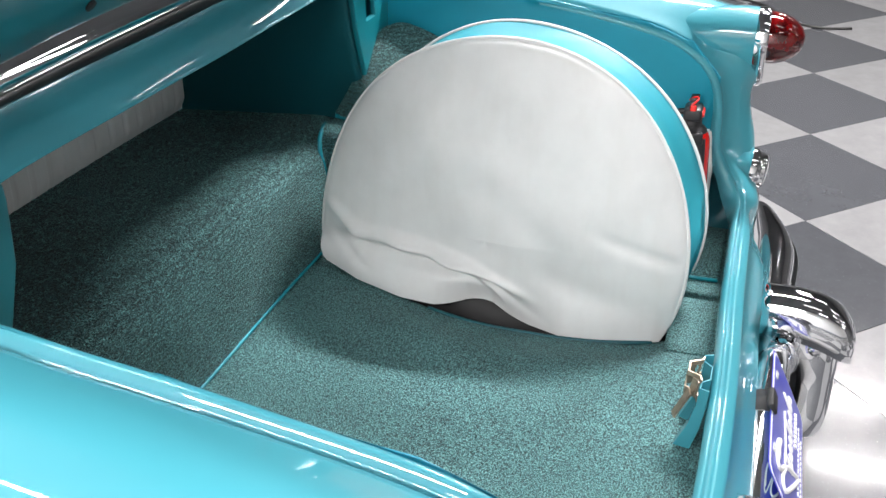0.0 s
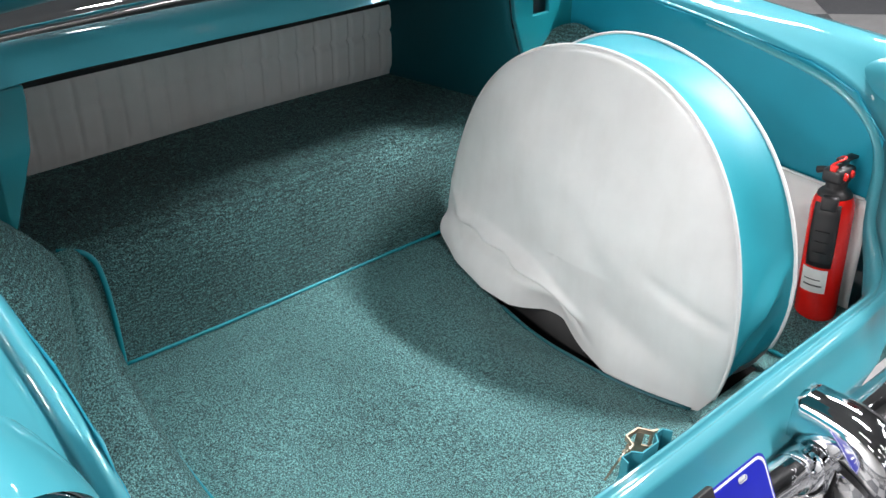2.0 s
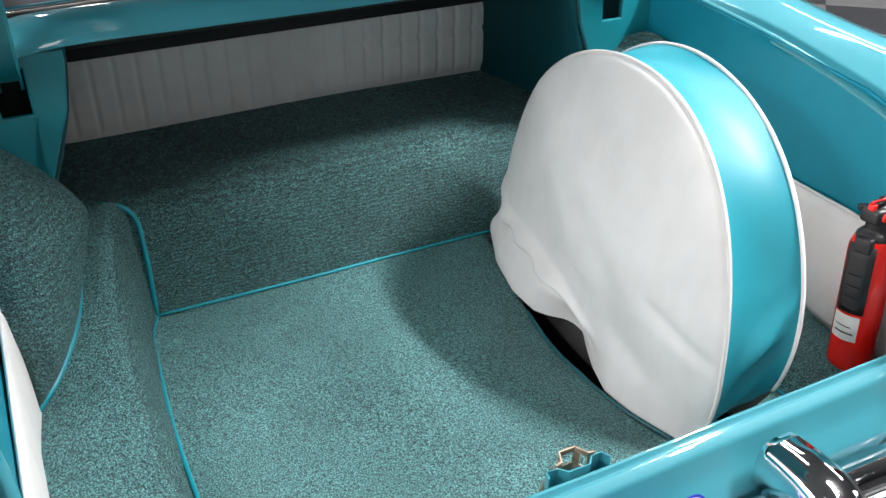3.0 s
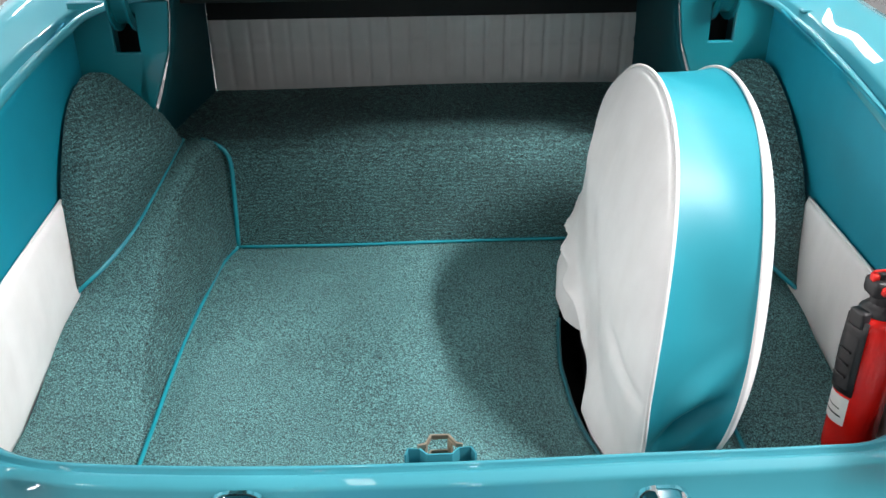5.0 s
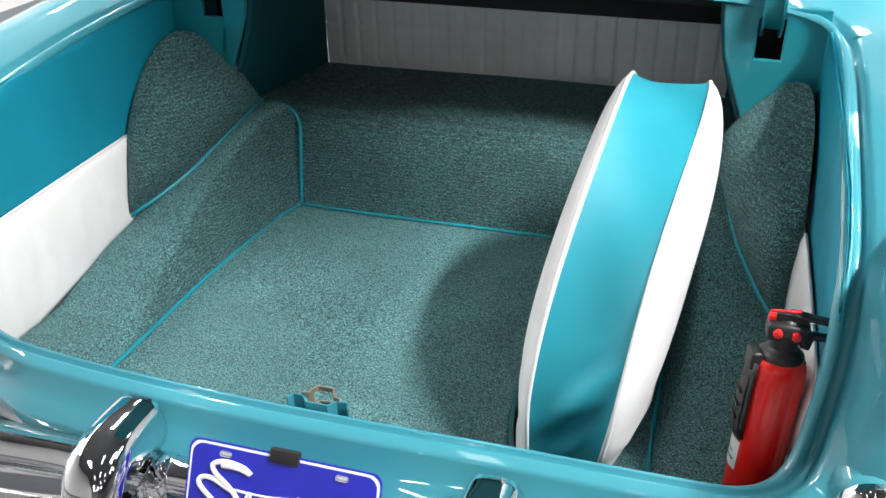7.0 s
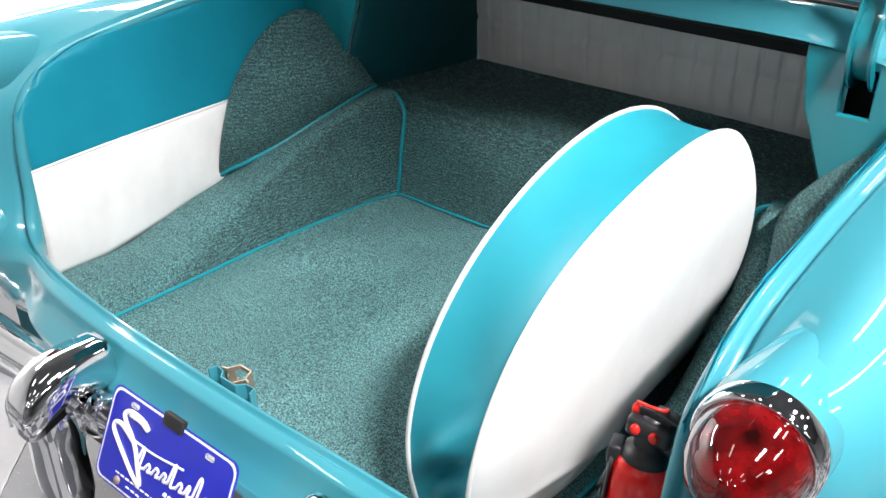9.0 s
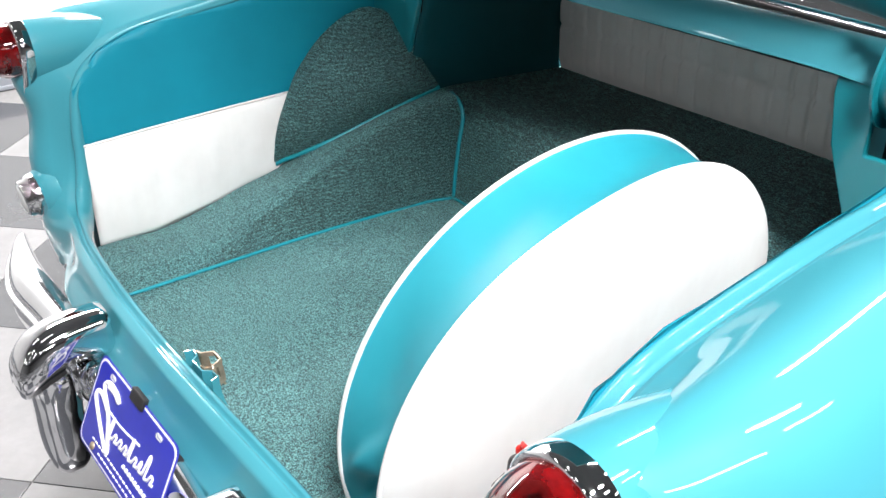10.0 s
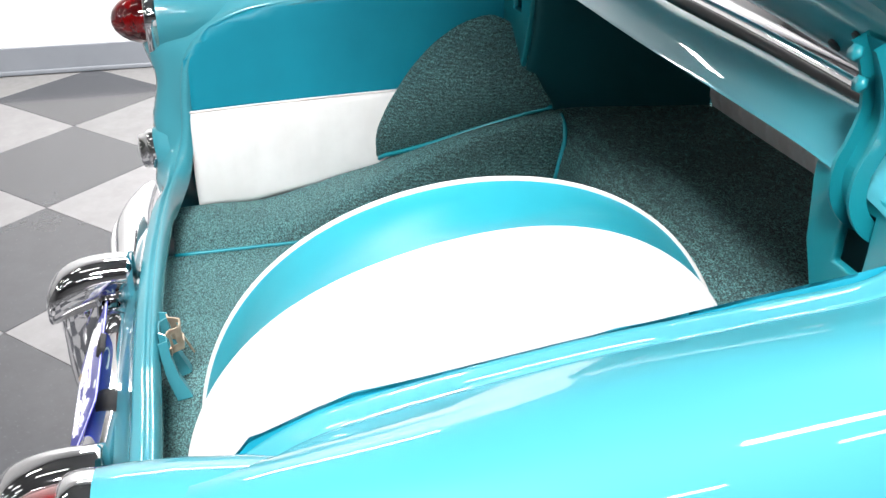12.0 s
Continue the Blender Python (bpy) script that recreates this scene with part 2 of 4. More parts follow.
def strip_lamp(x, y, length, watts, z=CEIL):
    e = empty("strip_lamp", "unseen white strip lamp with long bare tubes", "lamp", (x, y, z), "ceiling strip lamps")
    # hangers for the added low lamp
    if z < CEIL:
        for dy in (-0.4, 0.4):
            part("hanger", tube([(0, dy * length, 0.05), (0, dy * length, CEIL + 0.06 - z)], 0.006, 8, 1, smooth=False), LAMP_BODY, e)
    part("housing", box(-0.12, 0.12, -length / 2, length / 2, 0.0, 0.06, 0.01), LAMP_BODY, e)
    d = bpy.data.lights.new("tube_light", "AREA")
    d.shape, d.size, d.size_y, d.energy, d.color = "RECTANGLE", 0.16, length - 0.04, watts, (1.0, 0.968, 0.962)
    l = new("tube_light", d)
    l.location = (0, 0, -0.01)
    l.parent = e


for row in STRIPS:
    strip_lamp(*row)

# ---------- the car ----------
car = empty("car", "turquoise vintage car with its carpeted trunk standing open", "car")

# trunk opening: edge point, outward way, surface normal, flange depth, then the outer skin as (out, up) pairs
SIDE = [(0.062, 0.012), (0.085, 0.022), (0.12, 0.026), (0.165, 0.013), (0.21, -0.035), (0.245, -0.12), (0.262, -0.27), (0.262, -0.62)]
CROWN = [(0.062, 0.018), (0.085, 0.034), (0.12, 0.046), (0.165, 0.038), (0.21, -0.008), (0.245, -0.115), (0.262, -0.27), (0.262, -0.62)]
HOOD = [(0.056, 0.028), (0.076, 0.058), (0.106, 0.080), (0.150, 0.075), (0.194, 0.016), (0.238, -0.12), (0.255, -0.27), (0.26, -0.60)]
HOOD_END = [(0.045, 0.046), (0.055, 0.090), (0.084, 0.121), (0.134, 0.110), (0.180, 0.035), (0.228, -0.10), (0.252, -0.27), (0.26, -0.60)]
POST = [(0.055, 0.030), (0.070, 0.050), (0.105, 0.056), (0.155, 0.036), (0.200, -0.02), (0.236, -0.12), (0.255, -0.27), (0.26, -0.60)]
LIP = [(0.030, -0.0062), (0.0335, -0.0085), (0.0355, -0.0125), (0.046, -0.036), (0.058, -0.051), (0.076, -0.0685), (0.0785, -0.074), (0.05, -0.25)]
LOWC = [(0.058, 0.010), (0.085, 0.012), (0.115, 0.004), (0.15, -0.02), (0.18, -0.06), (0.205, -0.12), (0.21, -0.2), (0.20, -0.30)]
BEAM = [(0.052, 0.0290), (0.068, 0.0300), (0.080, 0.0285), (0.086, 0.024), (0.088, 0.010), (0.088, -0.004), (0.088, -0.018), (0.088, -0.03)]
FRONT = [(0.055, 0.010), (0.08, 0.02), (0.12, 0.03), (0.17, 0.03), (0.22, 0.0), (0.27, -0.1), (0.30, -0.25), (0.30, -0.6)]
EDGE = [
    ((0, -0.020, 0.765), (0, -1, -0.12), (0, -0.12, 1), 0.06, LIP),
    ((-0.25, -0.016, 0.765), (0, -1, -0.12), (0, -0.12, 1), 0.06, LIP),
    ((-0.48, -0.001, 0.767), (-0.05, -1, -0.12), (0, -0.15, 1), 0.06, LIP),
    ((-0.585, 0.014, 0.775), (-0.3, -0.8, -0.3), (0, -0.4, 0.9), 0.05, LIP),
    ((-0.632, 0.028, 0.80), (-0.75, -0.45, -0.45), (0, -0.75, 0.66), 0.035, LOWC),
    ((-0.652, 0.044, 0.86), (-1, -0.1, -0.1), (-0.05, -1, 0.1), 0.022, POST),
    ((-0.658, 0.052, 0.95), (-1, 0, 0), (0, -1, 0.15), 0.018, POST),
    ((-0.665, 0.070, 1.02), (-1, 0, 0), (0, -0.66, 0.75), 0.016, HOOD_END),
    ((-0.668, 0.115, 1.068), (-1, 0, 0), (0, -0.5, 0.85), 0.016, HOOD),
    ((-0.669, 0.20, 1.106), (-1, 0, 0), (0, -0.2, 1), 0.016, CROWN),
    ((-0.668, 0.40, 1.136), (-1, 0, 0), (0, -0.12, 1), 0.016, SIDE),
    ((-0.664, 0.58, 1.153), (-1, 0, 0), (0, -0.1, 1), 0.016, SIDE),
    ((-0.652, 0.70, 1.165), (-0.95, 0.3, 0), (0, -0.1, 1), 0.014, SIDE),
    ((-0.615, 0.752, 1.188), (-0.5, 0.85, 0.1), (0, -0.1, 1), 0.012, FRONT),
    ((-0.50, 0.767, 1.209), (-0.1, 1, 0.1), (0, -0.1, 1), 0.007, BEAM),
    ((-0.25, 0.767, 1.210), (0, 1, 0.1), (0, -0.1, 1), 0.007, BEAM),
    ((0, 0.767, 1.208), (0, 1, 0.1), (0, -0.1, 1), 0.007, BEAM),
]
BEAD = [(-0.004, -0.006), (0.0, 0.0), (0.005, 0.003), (0.010, 0.002), (0.0125, -0.010), (0.020, -0.014), (0.0275, -0.011), (0.030, 0.001), (0.038, 0.005)]
BEAM_BEAD = [(-0.003, -0.004), (0.0, 0.0), (0.003, 0.004), (0.009, 0.0100), (0.016, 0.0163), (0.021, 0.0200), (0.027, 0.0230), (0.034, 0.0255), (0.042, 0.0276)]
LIP_BEAD = [(-0.004, -0.006), (0.0, 0.0), (0.003, 0.002), (0.006, -0.001), (0.008, -0.008), (0.011, -0.009), (0.014, -0.004), (0.016, 0.000), (0.020, -0.001)]


def rim_rows():
    half = [[*p, *o, *nn, fl, *[v for q in (LIP_BEAD if ext is LIP else BEAM_BEAD if ext is BEAM else BEAD) + ext for v in q]] for p, o, nn, fl, ext in EDGE]

    def flip(r):
        r = list(r)
        for k in (0, 3, 6):
            r[k] = -r[k]
        # the right side is a little straighter at the rear and flares towards the front
        r[0] -= 0.007 * (0.06 < r[1] < 0.5) * (r[0] > 0.6)
        r[0] += (0.012 * min(1.0, max(0.0, (r[1] - 0.2) / 0.3)) + 0.010 * (0.65 < r[1] < 0.76)) * (r[0] > 0.55)
        r[1] += 0.014 * (0.65 < r[1] < 0.76) * (r[0] > 0.55)
        # its rear end hangs slightly lower, and the corner sits a little further back
        r[2] -= 0.010 * (r[0] > 0.6) * min(1.0, max(0.0, (r[2] - 0.95) / 0.07)) * min(1.0, max(0.0, (0.45 - r[1]) / 0.3))
        low = min(1.0, max(0.0, (0.85 - r[2]) / 0.08))
        r[1] -= (0.010 + 0.030 * low) * min(1.0, max(0.0, (r[0] - 0.40) / 0.22)) * max(0.0, 1 - max(0.0, r[1]) / 0.5)
        return r
    loop = half + [flip(r) for r in half[-2:0:-1]]
    rows = []
    for r in crom(loop, 8, closed=True):
        p, o, nn = Vector(r[0:3]), Vector(r[3:6]).normalized(), Vector(r[6:9])
        nn = (nn - o * nn.dot(o)).normalized()
        prof = [(0.004, -r[9]), (-0.004, -0.6 * r[9])] + [(r[10 + 2 * k], r[11 + 2 * k]) for k in range(17)]
        rows.append([p + o * float(a) + nn * float(b) for a, b in prof])
    return rows


shell = part("body_shell", grid(rim_rows(), closed_u=True), TEAL, car, "glossy turquoise painted rear body with fenders")

# sides and underbody that carry the shell down to the wheels
for s in (-1, 1):
    rows = [[(s * (0.925 - 0.02 * (1 - abs(w))), y, z) for y in np.linspace(0.08, 1.9, 12)] for w, z in ((0.6, 0.62), (1, 0.5), (0.8, 0.38), (0.3, 0.28))]
    thick(part("quarter_panel", grid(rows), TEAL, car), 0.004)
    rows = [[(s * x, y, z) for y in np.linspace(0.72, 1.9, 8)] for x, z in ((0.70, 1.17), (0.78, 1.175), (0.85, 1.15), (0.90, 1.07), (0.922, 0.92), (0.925, 0.62))]
    thick(part("front_quarter", grid(rows), TEAL, car), 0.004)
    w = part("wheel", lathe([(0.20, -0.08), (0.30, -0.09), (0.335, -0.06), (0.345, 0.0), (0.335, 0.06), (0.30, 0.09), (0.20, 0.08)], pose(s * 0.76, 0.95, 0.345, 0, 90, 0), 40), RUBBER, car)
    part("hub_cap", lathe([(0.205, 0.0), (0.19, 0.05), (0.12, 0.075), (0.0, 0.085)], pose(s * 0.80, 0.95, 0.345, 0, 90 * s, 0), 32), CHROME, w)
under = box(-0.62, 0.62, 0.0, 1.9, 0.36, 0.42, 0.02)
part("underbody", under, RUBBER, car)


# ---------- trunk lining ----------
def lining(s):
    """Side lining for the side s: side panels, bolster, wheel housing, hinge panel."""
    tl = part("side_panel", grid([[(s * (0.664 + 0.006 * math.sin(3 * y)), y, z) for y in np.linspace(0.062 - 0.010 * (s > 0), 0.82, 26)] for z in np.linspace(0.88, 1.20, 12)]), VINYL_TEAL, car, "smooth turquoise vinyl side panel")
    for v in tl.data.vertices:
        top = at([(0.03, 0.90), (0.06, 0.99), (0.12, 1.06), (0.2, 1.092), (0.4, 1.118), (0.6, 1.14), (0.82, 1.16)], v.co.y + 0.010 * (s > 0) * max(0.0, 1 - v.co.y / 0.5)) + 0.018
        v.co.z = min(v.co.z, top)
    thick(tl, 0.004)
    # padded white lower panel with soft pleats
    rows = []
    for k in np.linspace(0, 1, 14):
        r = []
        for y in np.linspace(0.058 - 0.012 * (s > 0), 0.53 - 0.065 * (s > 0), 46):
            zb = at([(0.03, 0.672), (0.06, 0.668), (0.18, 0.668), (0.33, 0.696), (0.47, 0.735), (0.56, 0.78)], y)
            zt = at([(0.03, 0.893), (0.26, 0.904), (0.53, 0.910), (0.56, 0.911)], y)
            puff = 0.010 * math.sin(math.pi * min(1, max(0, k))) ** 0.5 + 0.0016 * abs(math.sin(y * 62)) * math.sin(math.pi * k)
            edge = min(1, (y - 0.05 + 0.012 * (s > 0)) / 0.02)
            swell = 0.018 * math.exp(-((y - 0.50) / 0.07) ** 2) * (1 - k) ** 2
            r.append((s * (0.661 - puff * edge - swell), y, zb + (zt - zb) * k))
        rows.append(r)
    wp = thick(part("lower_panel", grid(rows), VINYL_WHITE, car, "padded white vinyl lower side panel"), 0.004)
    part("panel_welt", tube([(s * 0.657, y, at([(0.03, 0.895), (0.26, 0.906), (0.56, 0.913)], y)) for y in (0.06, 0.2, 0.36, 0.525 - 0.065 * (s > 0))], 0.0028, 6), VINYL_WHITE, wp)
    # carpeted bolster that climbs towards the front
    rows = []
    for y in np.linspace(0.0, 0.845, 44):
        xe = at([(0, 0.461), (0.45, 0.460), (0.65, 0.447), (0.755, 0.435), (0.80, 0.42), (0.85, 0.415)], y)
        zc = at([(0, 0.672), (0.15, 0.682), (0.3, 0.702), (0.42, 0.748), (0.52, 0.797), (0.66, 0.852), (0.76, 0.882), (0.85, 0.893)], y)
        xo = at([(0, 0.655), (0.47, 0.655), (0.56, 0.61), (0.66, 0.56), (0.76, 0.535), (0.85, 0.515)], y)
        zo = at([(0, 0.675), (0.18, 0.672), (0.33, 0.70), (0.47, 0.742), (0.56, 0.80), (0.66, 0.838), (0.76, 0.872), (0.85, 0.893)], y)
        h = zc - 0.65
        c = min(at([(0, 0.09), (0.2, 0.07), (0.45, 0.062), (0.66, 0.05), (0.85, 0.03)], y), 0.62 * (xo - xe))
        sec = crom([(xe, 0.648), (xe + 0.28 * c, 0.65 + 0.45 * h), (xe + 0.62 * c, 0.65 + 0.87 * h), (xe + 1.15 * c, zc), (0.5 * (xe + c) + 0.5 * xo, 0.5 * zc + 0.5 * zo + 0.004), (xo, zo)], 4)
        rows.append([(s * x + 0.0015 * math.sin(y * 31), y, z + 0.002 * math.sin(y * 23 + 9 * x)) for x, z in sec])
    bol = part("bolster_carpet", grid(rows), CARPET, car, "deep teal cut-pile carpet over the side rail")
    # the steep inner face shows its rows; its shade is put into the darker carpet
    bol.data.materials.append(CARPET_SHADED_ROWS)
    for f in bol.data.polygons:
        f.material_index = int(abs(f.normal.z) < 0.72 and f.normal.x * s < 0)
    # wheel housing
    fwd = 0.05 * (s > 0)
    low = crom([(0.650, 0.476 - fwd, 0.748), (0.628, 0.485 - fwd, 0.766), (0.600, 0.52 - 0.6 * fwd, 0.784), (0.563, 0.59, 0.815), (0.538, 0.69, 0.852), (0.522, 0.79, 0.883), (0.514, 0.845, 0.895)], 5)
    top = crom([(0.652, 0.478 - fwd, 0.76), (0.655, 0.52 - fwd, 0.905), (0.656, 0.575 - 0.6 * fwd, 0.985), (0.657, 0.65, 1.045), (0.645, 0.73, 1.075), (0.605, 0.775, 1.058), (0.555, 0.795, 1.005), (0.530, 0.815, 0.955), (0.516, 0.845, 0.902)], 5)
    top = [top[round(i * (len(top) - 1) / (len(low) - 1))] for i in range(len(low))]
    rows = []
    for i, (a, b) in enumerate(zip(low, top)):
        u = i / (len(low) - 1)
        r = []
        for v in np.linspace(0, 1, 14):
            p = a * (1 - v) + b * v
            q = math.sin(math.pi * v ** 0.85) * math.sin(math.pi * u) ** 0.6
            r.append((s * (p[0] - 0.042 * q), p[1] - 0.058 * q, p[2] + 0.008 * q))
        rows.append(r)
    part("wheelhouse_carpet", grid(rows), CARPET_SHADED_ROWS, car, "ribbed teal carpet over the wheel housing, darkened for shade")
    part("carpet_piping", tube([(s * (x - 0.003), y - 0.003, z + 0.003) for x, y, z in low[::3]], 0.0055, 8, 3), PIPE_TEAL, car)
    part("carpet_piping", tube([(s * 0.418, 0.814, 0.657), (s * 0.416, 0.818, 0.72), (s * 0.415, 0.828, 0.80), (s * 0.417, 0.838, 0.842), (s * 0.424, 0.842, 0.864), (s * 0.440, 0.846, 0.881), (s * 0.475, 0.85, 0.893)], 0.005, 8, 4), PIPE_TEAL, car)
    part("carpet_piping", tube([(s * 0.462, 0.0, 0.6560), (s * 0.462, 0.2, 0.6560), (s * 0.461, 0.45, 0.6560), (s * 0.448, 0.65, 0.6560), (s * 0.438, 0.75, 0.6560), (s * 0.419, 0.808, 0.657)], 0.0040, 8, 4), PIPE_TEAL, car)
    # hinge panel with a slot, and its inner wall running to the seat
    xs = [0.668, 0.592, 0.546, 0.482]
    zs = [0.86, 1.103, 1.178, 1.20]
    lean = [(0.86, 0.105), (0.93, 0.078), (1.0, 0.044), (1.1, 0.012), (1.18, 0.0), (1.3, 0.0)]
    def edge(i, z):
        return xs[i] + (at(lean, z) if i == 3 else 0.0)
    bm = bmesh.new()
    for i in range(3):
        for j in range(3):
            if (i, j) == (1, 1):
                continue
            v = [bm.verts.new((s * x, 0.782 + 0.01 * (z < 1), z)) for x, z in ((xs[i], zs[j]), (edge(i + 1, zs[j]), zs[j]), (edge(i + 1, zs[j + 1]), zs[j + 1]), (xs[i], zs[j + 1]))]
            bm.faces.new(v)
    bmesh.ops.remove_doubles(bm, verts=bm.verts, dist=0.0005)
    hp = thick(part("hinge_panel", bm, TEAL_IN_SHADE, car, "turquoise painted hinge panel with a slot", smooth=False), 0.012)
    bv = hp.modifiers.new("soft", "BEVEL")
    bv.width, bv.segments = 0.003, 2
    wall = crom([(0.482, 0.784), (0.476, 0.80), (0.478, 0.85), (0.49, 1.0), (0.512, 1.235)], 5)
    # the wall's darkness is painted in, as shade beside the hinge panel
    part("inner_wall", grid([[(s * (x + at(lean, z) * max(0.0, min(1.0, (1.24 - y) / 0.4))), y, z) for x, y in wall] for z in np.linspace(0.86, 1.21, 10)]), TEAL_WALL_SHADE, car, "turquoise inner wall with its shade in the dark paint")
    # added black sheet that paints the slot's hollow dark
    part("slot_dark_sheet", box(min(s * 0.53, s * 0.61), max(s * 0.53, s * 0.61), 0.86, 0.87, 1.05, 1.2), RUBBER, car)


lining(-1)
lining(1)

# main floor carpet, dipping to the wheel well, and the step behind the seat
def well_edge(y):
    return at([(-0.06, 0.295), (0.06, 0.285), (0.13, 0.245), (0.27, 0.226), (0.40, 0.224), (0.50, 0.236), (0.60, 0.254), (0.72, 0.285), (0.83, 0.30)], y)


def dip(x, y):
    k = min(1.0, max(0.0, (x - well_edge(y) + 0.13) / 0.13))
    return 0.034 * k * k * (3 - 2 * k) * at([(0.5, 1.0), (0.72, 0.2), (0.8, 0.0)], y)


rows = []
for y in np.linspace(-0.06, 0.82, 44):
    xs = np.linspace(-0.47, well_edge(y), 52)
    rows.append([(x, y, 0.653 - dip(x, y) + 0.0012 * math.sin(9 * x + 5 * y) * math.sin(7 * y)) for x in xs])
fc = thick(part("floor_carpet", grid(rows), CARPET, car, "flat teal cut-pile trunk floor carpet"), 0.008)
thick(part("floor_carpet", grid([[(x, y, 0.652) for x in np.linspace(0.412, 0.70, 12)] for y in np.linspace(-0.06, 0.82, 30)]), CARPET, car), 0.008)
for y0, y1 in ((-0.06, 0.075), (0.757, 0.818)):
    thick(part("floor_carpet", grid([[(x, y, 0.641) for x in np.linspace(0.22, 0.46, 10)] for y in np.linspace(y0, y1, 6)]), CARPET, car), 0.008)
well = box(0.19, 0.52, -0.03, 0.83, 0.435, 0.445)
for b in ((0.19, 0.20, -0.03, 0.83), (0.51, 0.52, -0.03, 0.83), (0.20, 0.51, -0.03, -0.02), (0.20, 0.51, 0.82, 0.83)):
    box(*b, 0.445, 0.60, bm=well)
part("wheel_well", well, RUBBER, car, "black bottom of the spare wheel well", smooth=False)
part("well_wall", box(0.43, 0.44, -0.03, 0.82, 0.45, 0.645), RUBBER, car)
part("carpet_binding", tube([(well_edge(y), y, 0.652 - dip(well_edge(y), y)) for y in (0.10, 0.2, 0.28, 0.33, 0.39, 0.46, 0.54)], 0.0042, 8, 4), PIPE_DARK, car)
prof = crom([(0.812, 0.648), (0.814, 0.68), (0.820, 0.75), (0.831, 0.82), (0.843, 0.850), (0.872, 0.866), (0.93, 0.874), (1.05, 0.873), (1.24, 0.872)], 5)
rows = [[(x, y + 0.002 * math.sin(11 * x), z + 0.003 * math.sin(6 * x + 1) * (z > 0.7)) for x in np.linspace(-0.60, 0.60, 44)] for y, z in prof]
part("step_carpet", grid(rows), CARPET_SHADED_ROWS, car, "teal carpet over the step behind the seat")
part("carpet_piping", tube([(x, 0.811 + 0.002 * math.sin(9 * x), 0.657) for x in np.linspace(-0.418, 0.418, 12)], 0.0036, 8, 3), PIPE_TEAL, car)

# pleated seat back
rows = []
for z in np.linspace(0.868, 1.052, 20):
    r = []
    for x in np.linspace(-0.512, 0.532, 240):
        c = abs(math.sin(math.pi * (x + 0.512) / 0.0475))
        ends = min(1.0, (z - 0.868) / 0.03) * min(1.0, (1.056 - z) / 0.02)
        bow = 0.013 * min(1, c * 2.2) ** 0.5 * ends
        seam = 0.007 * math.exp(-((z - 0.985) / 0.006) ** 2)
        r.append((x, 1.240 - bow + seam - 0.06 * (z - 0.87), z))
    rows.append(r)
part("seat_back", grid(rows), VINYL_WHITE, car, "white pleated vinyl seat back")
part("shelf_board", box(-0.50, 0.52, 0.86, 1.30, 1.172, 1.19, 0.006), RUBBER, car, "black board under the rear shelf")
# added black sheet, fills the dark gap above the seat back
part("seat_gap_sheet", box(-0.51, 0.53, 1.222, 1.24, 1.046, 1.18, 0.004), RUBBER, car, "black sheet filling the gap above the seat back")

# window-side trim in front of the opening
part("weatherstrip", tube([(x, 0.871 - 0.03 * (x / 0.6) ** 2, 1.240) for x in np.linspace(-0.6, 0.6, 9)], 0.009, 10, 3), RUBBER, car, "black rubber weatherstrip")
rows = [[(x, y - 0.03 * (x / 0.6) ** 2, z) for x in np.linspace(-0.62, 0.62, 30)] for y, z in ((0.881, 1.232), (0.884, 1.248), (0.893, 1.256), (0.908, 1.257), (0.914, 1.259), (0.922, 1.268), (0.938, 1.276), (0.956, 1.277), (0.97, 1.270), (0.985, 1.244))]
thick(part("window_moulding", grid(rows), CHROME, car, "bright chrome window moulding"), 0.003)


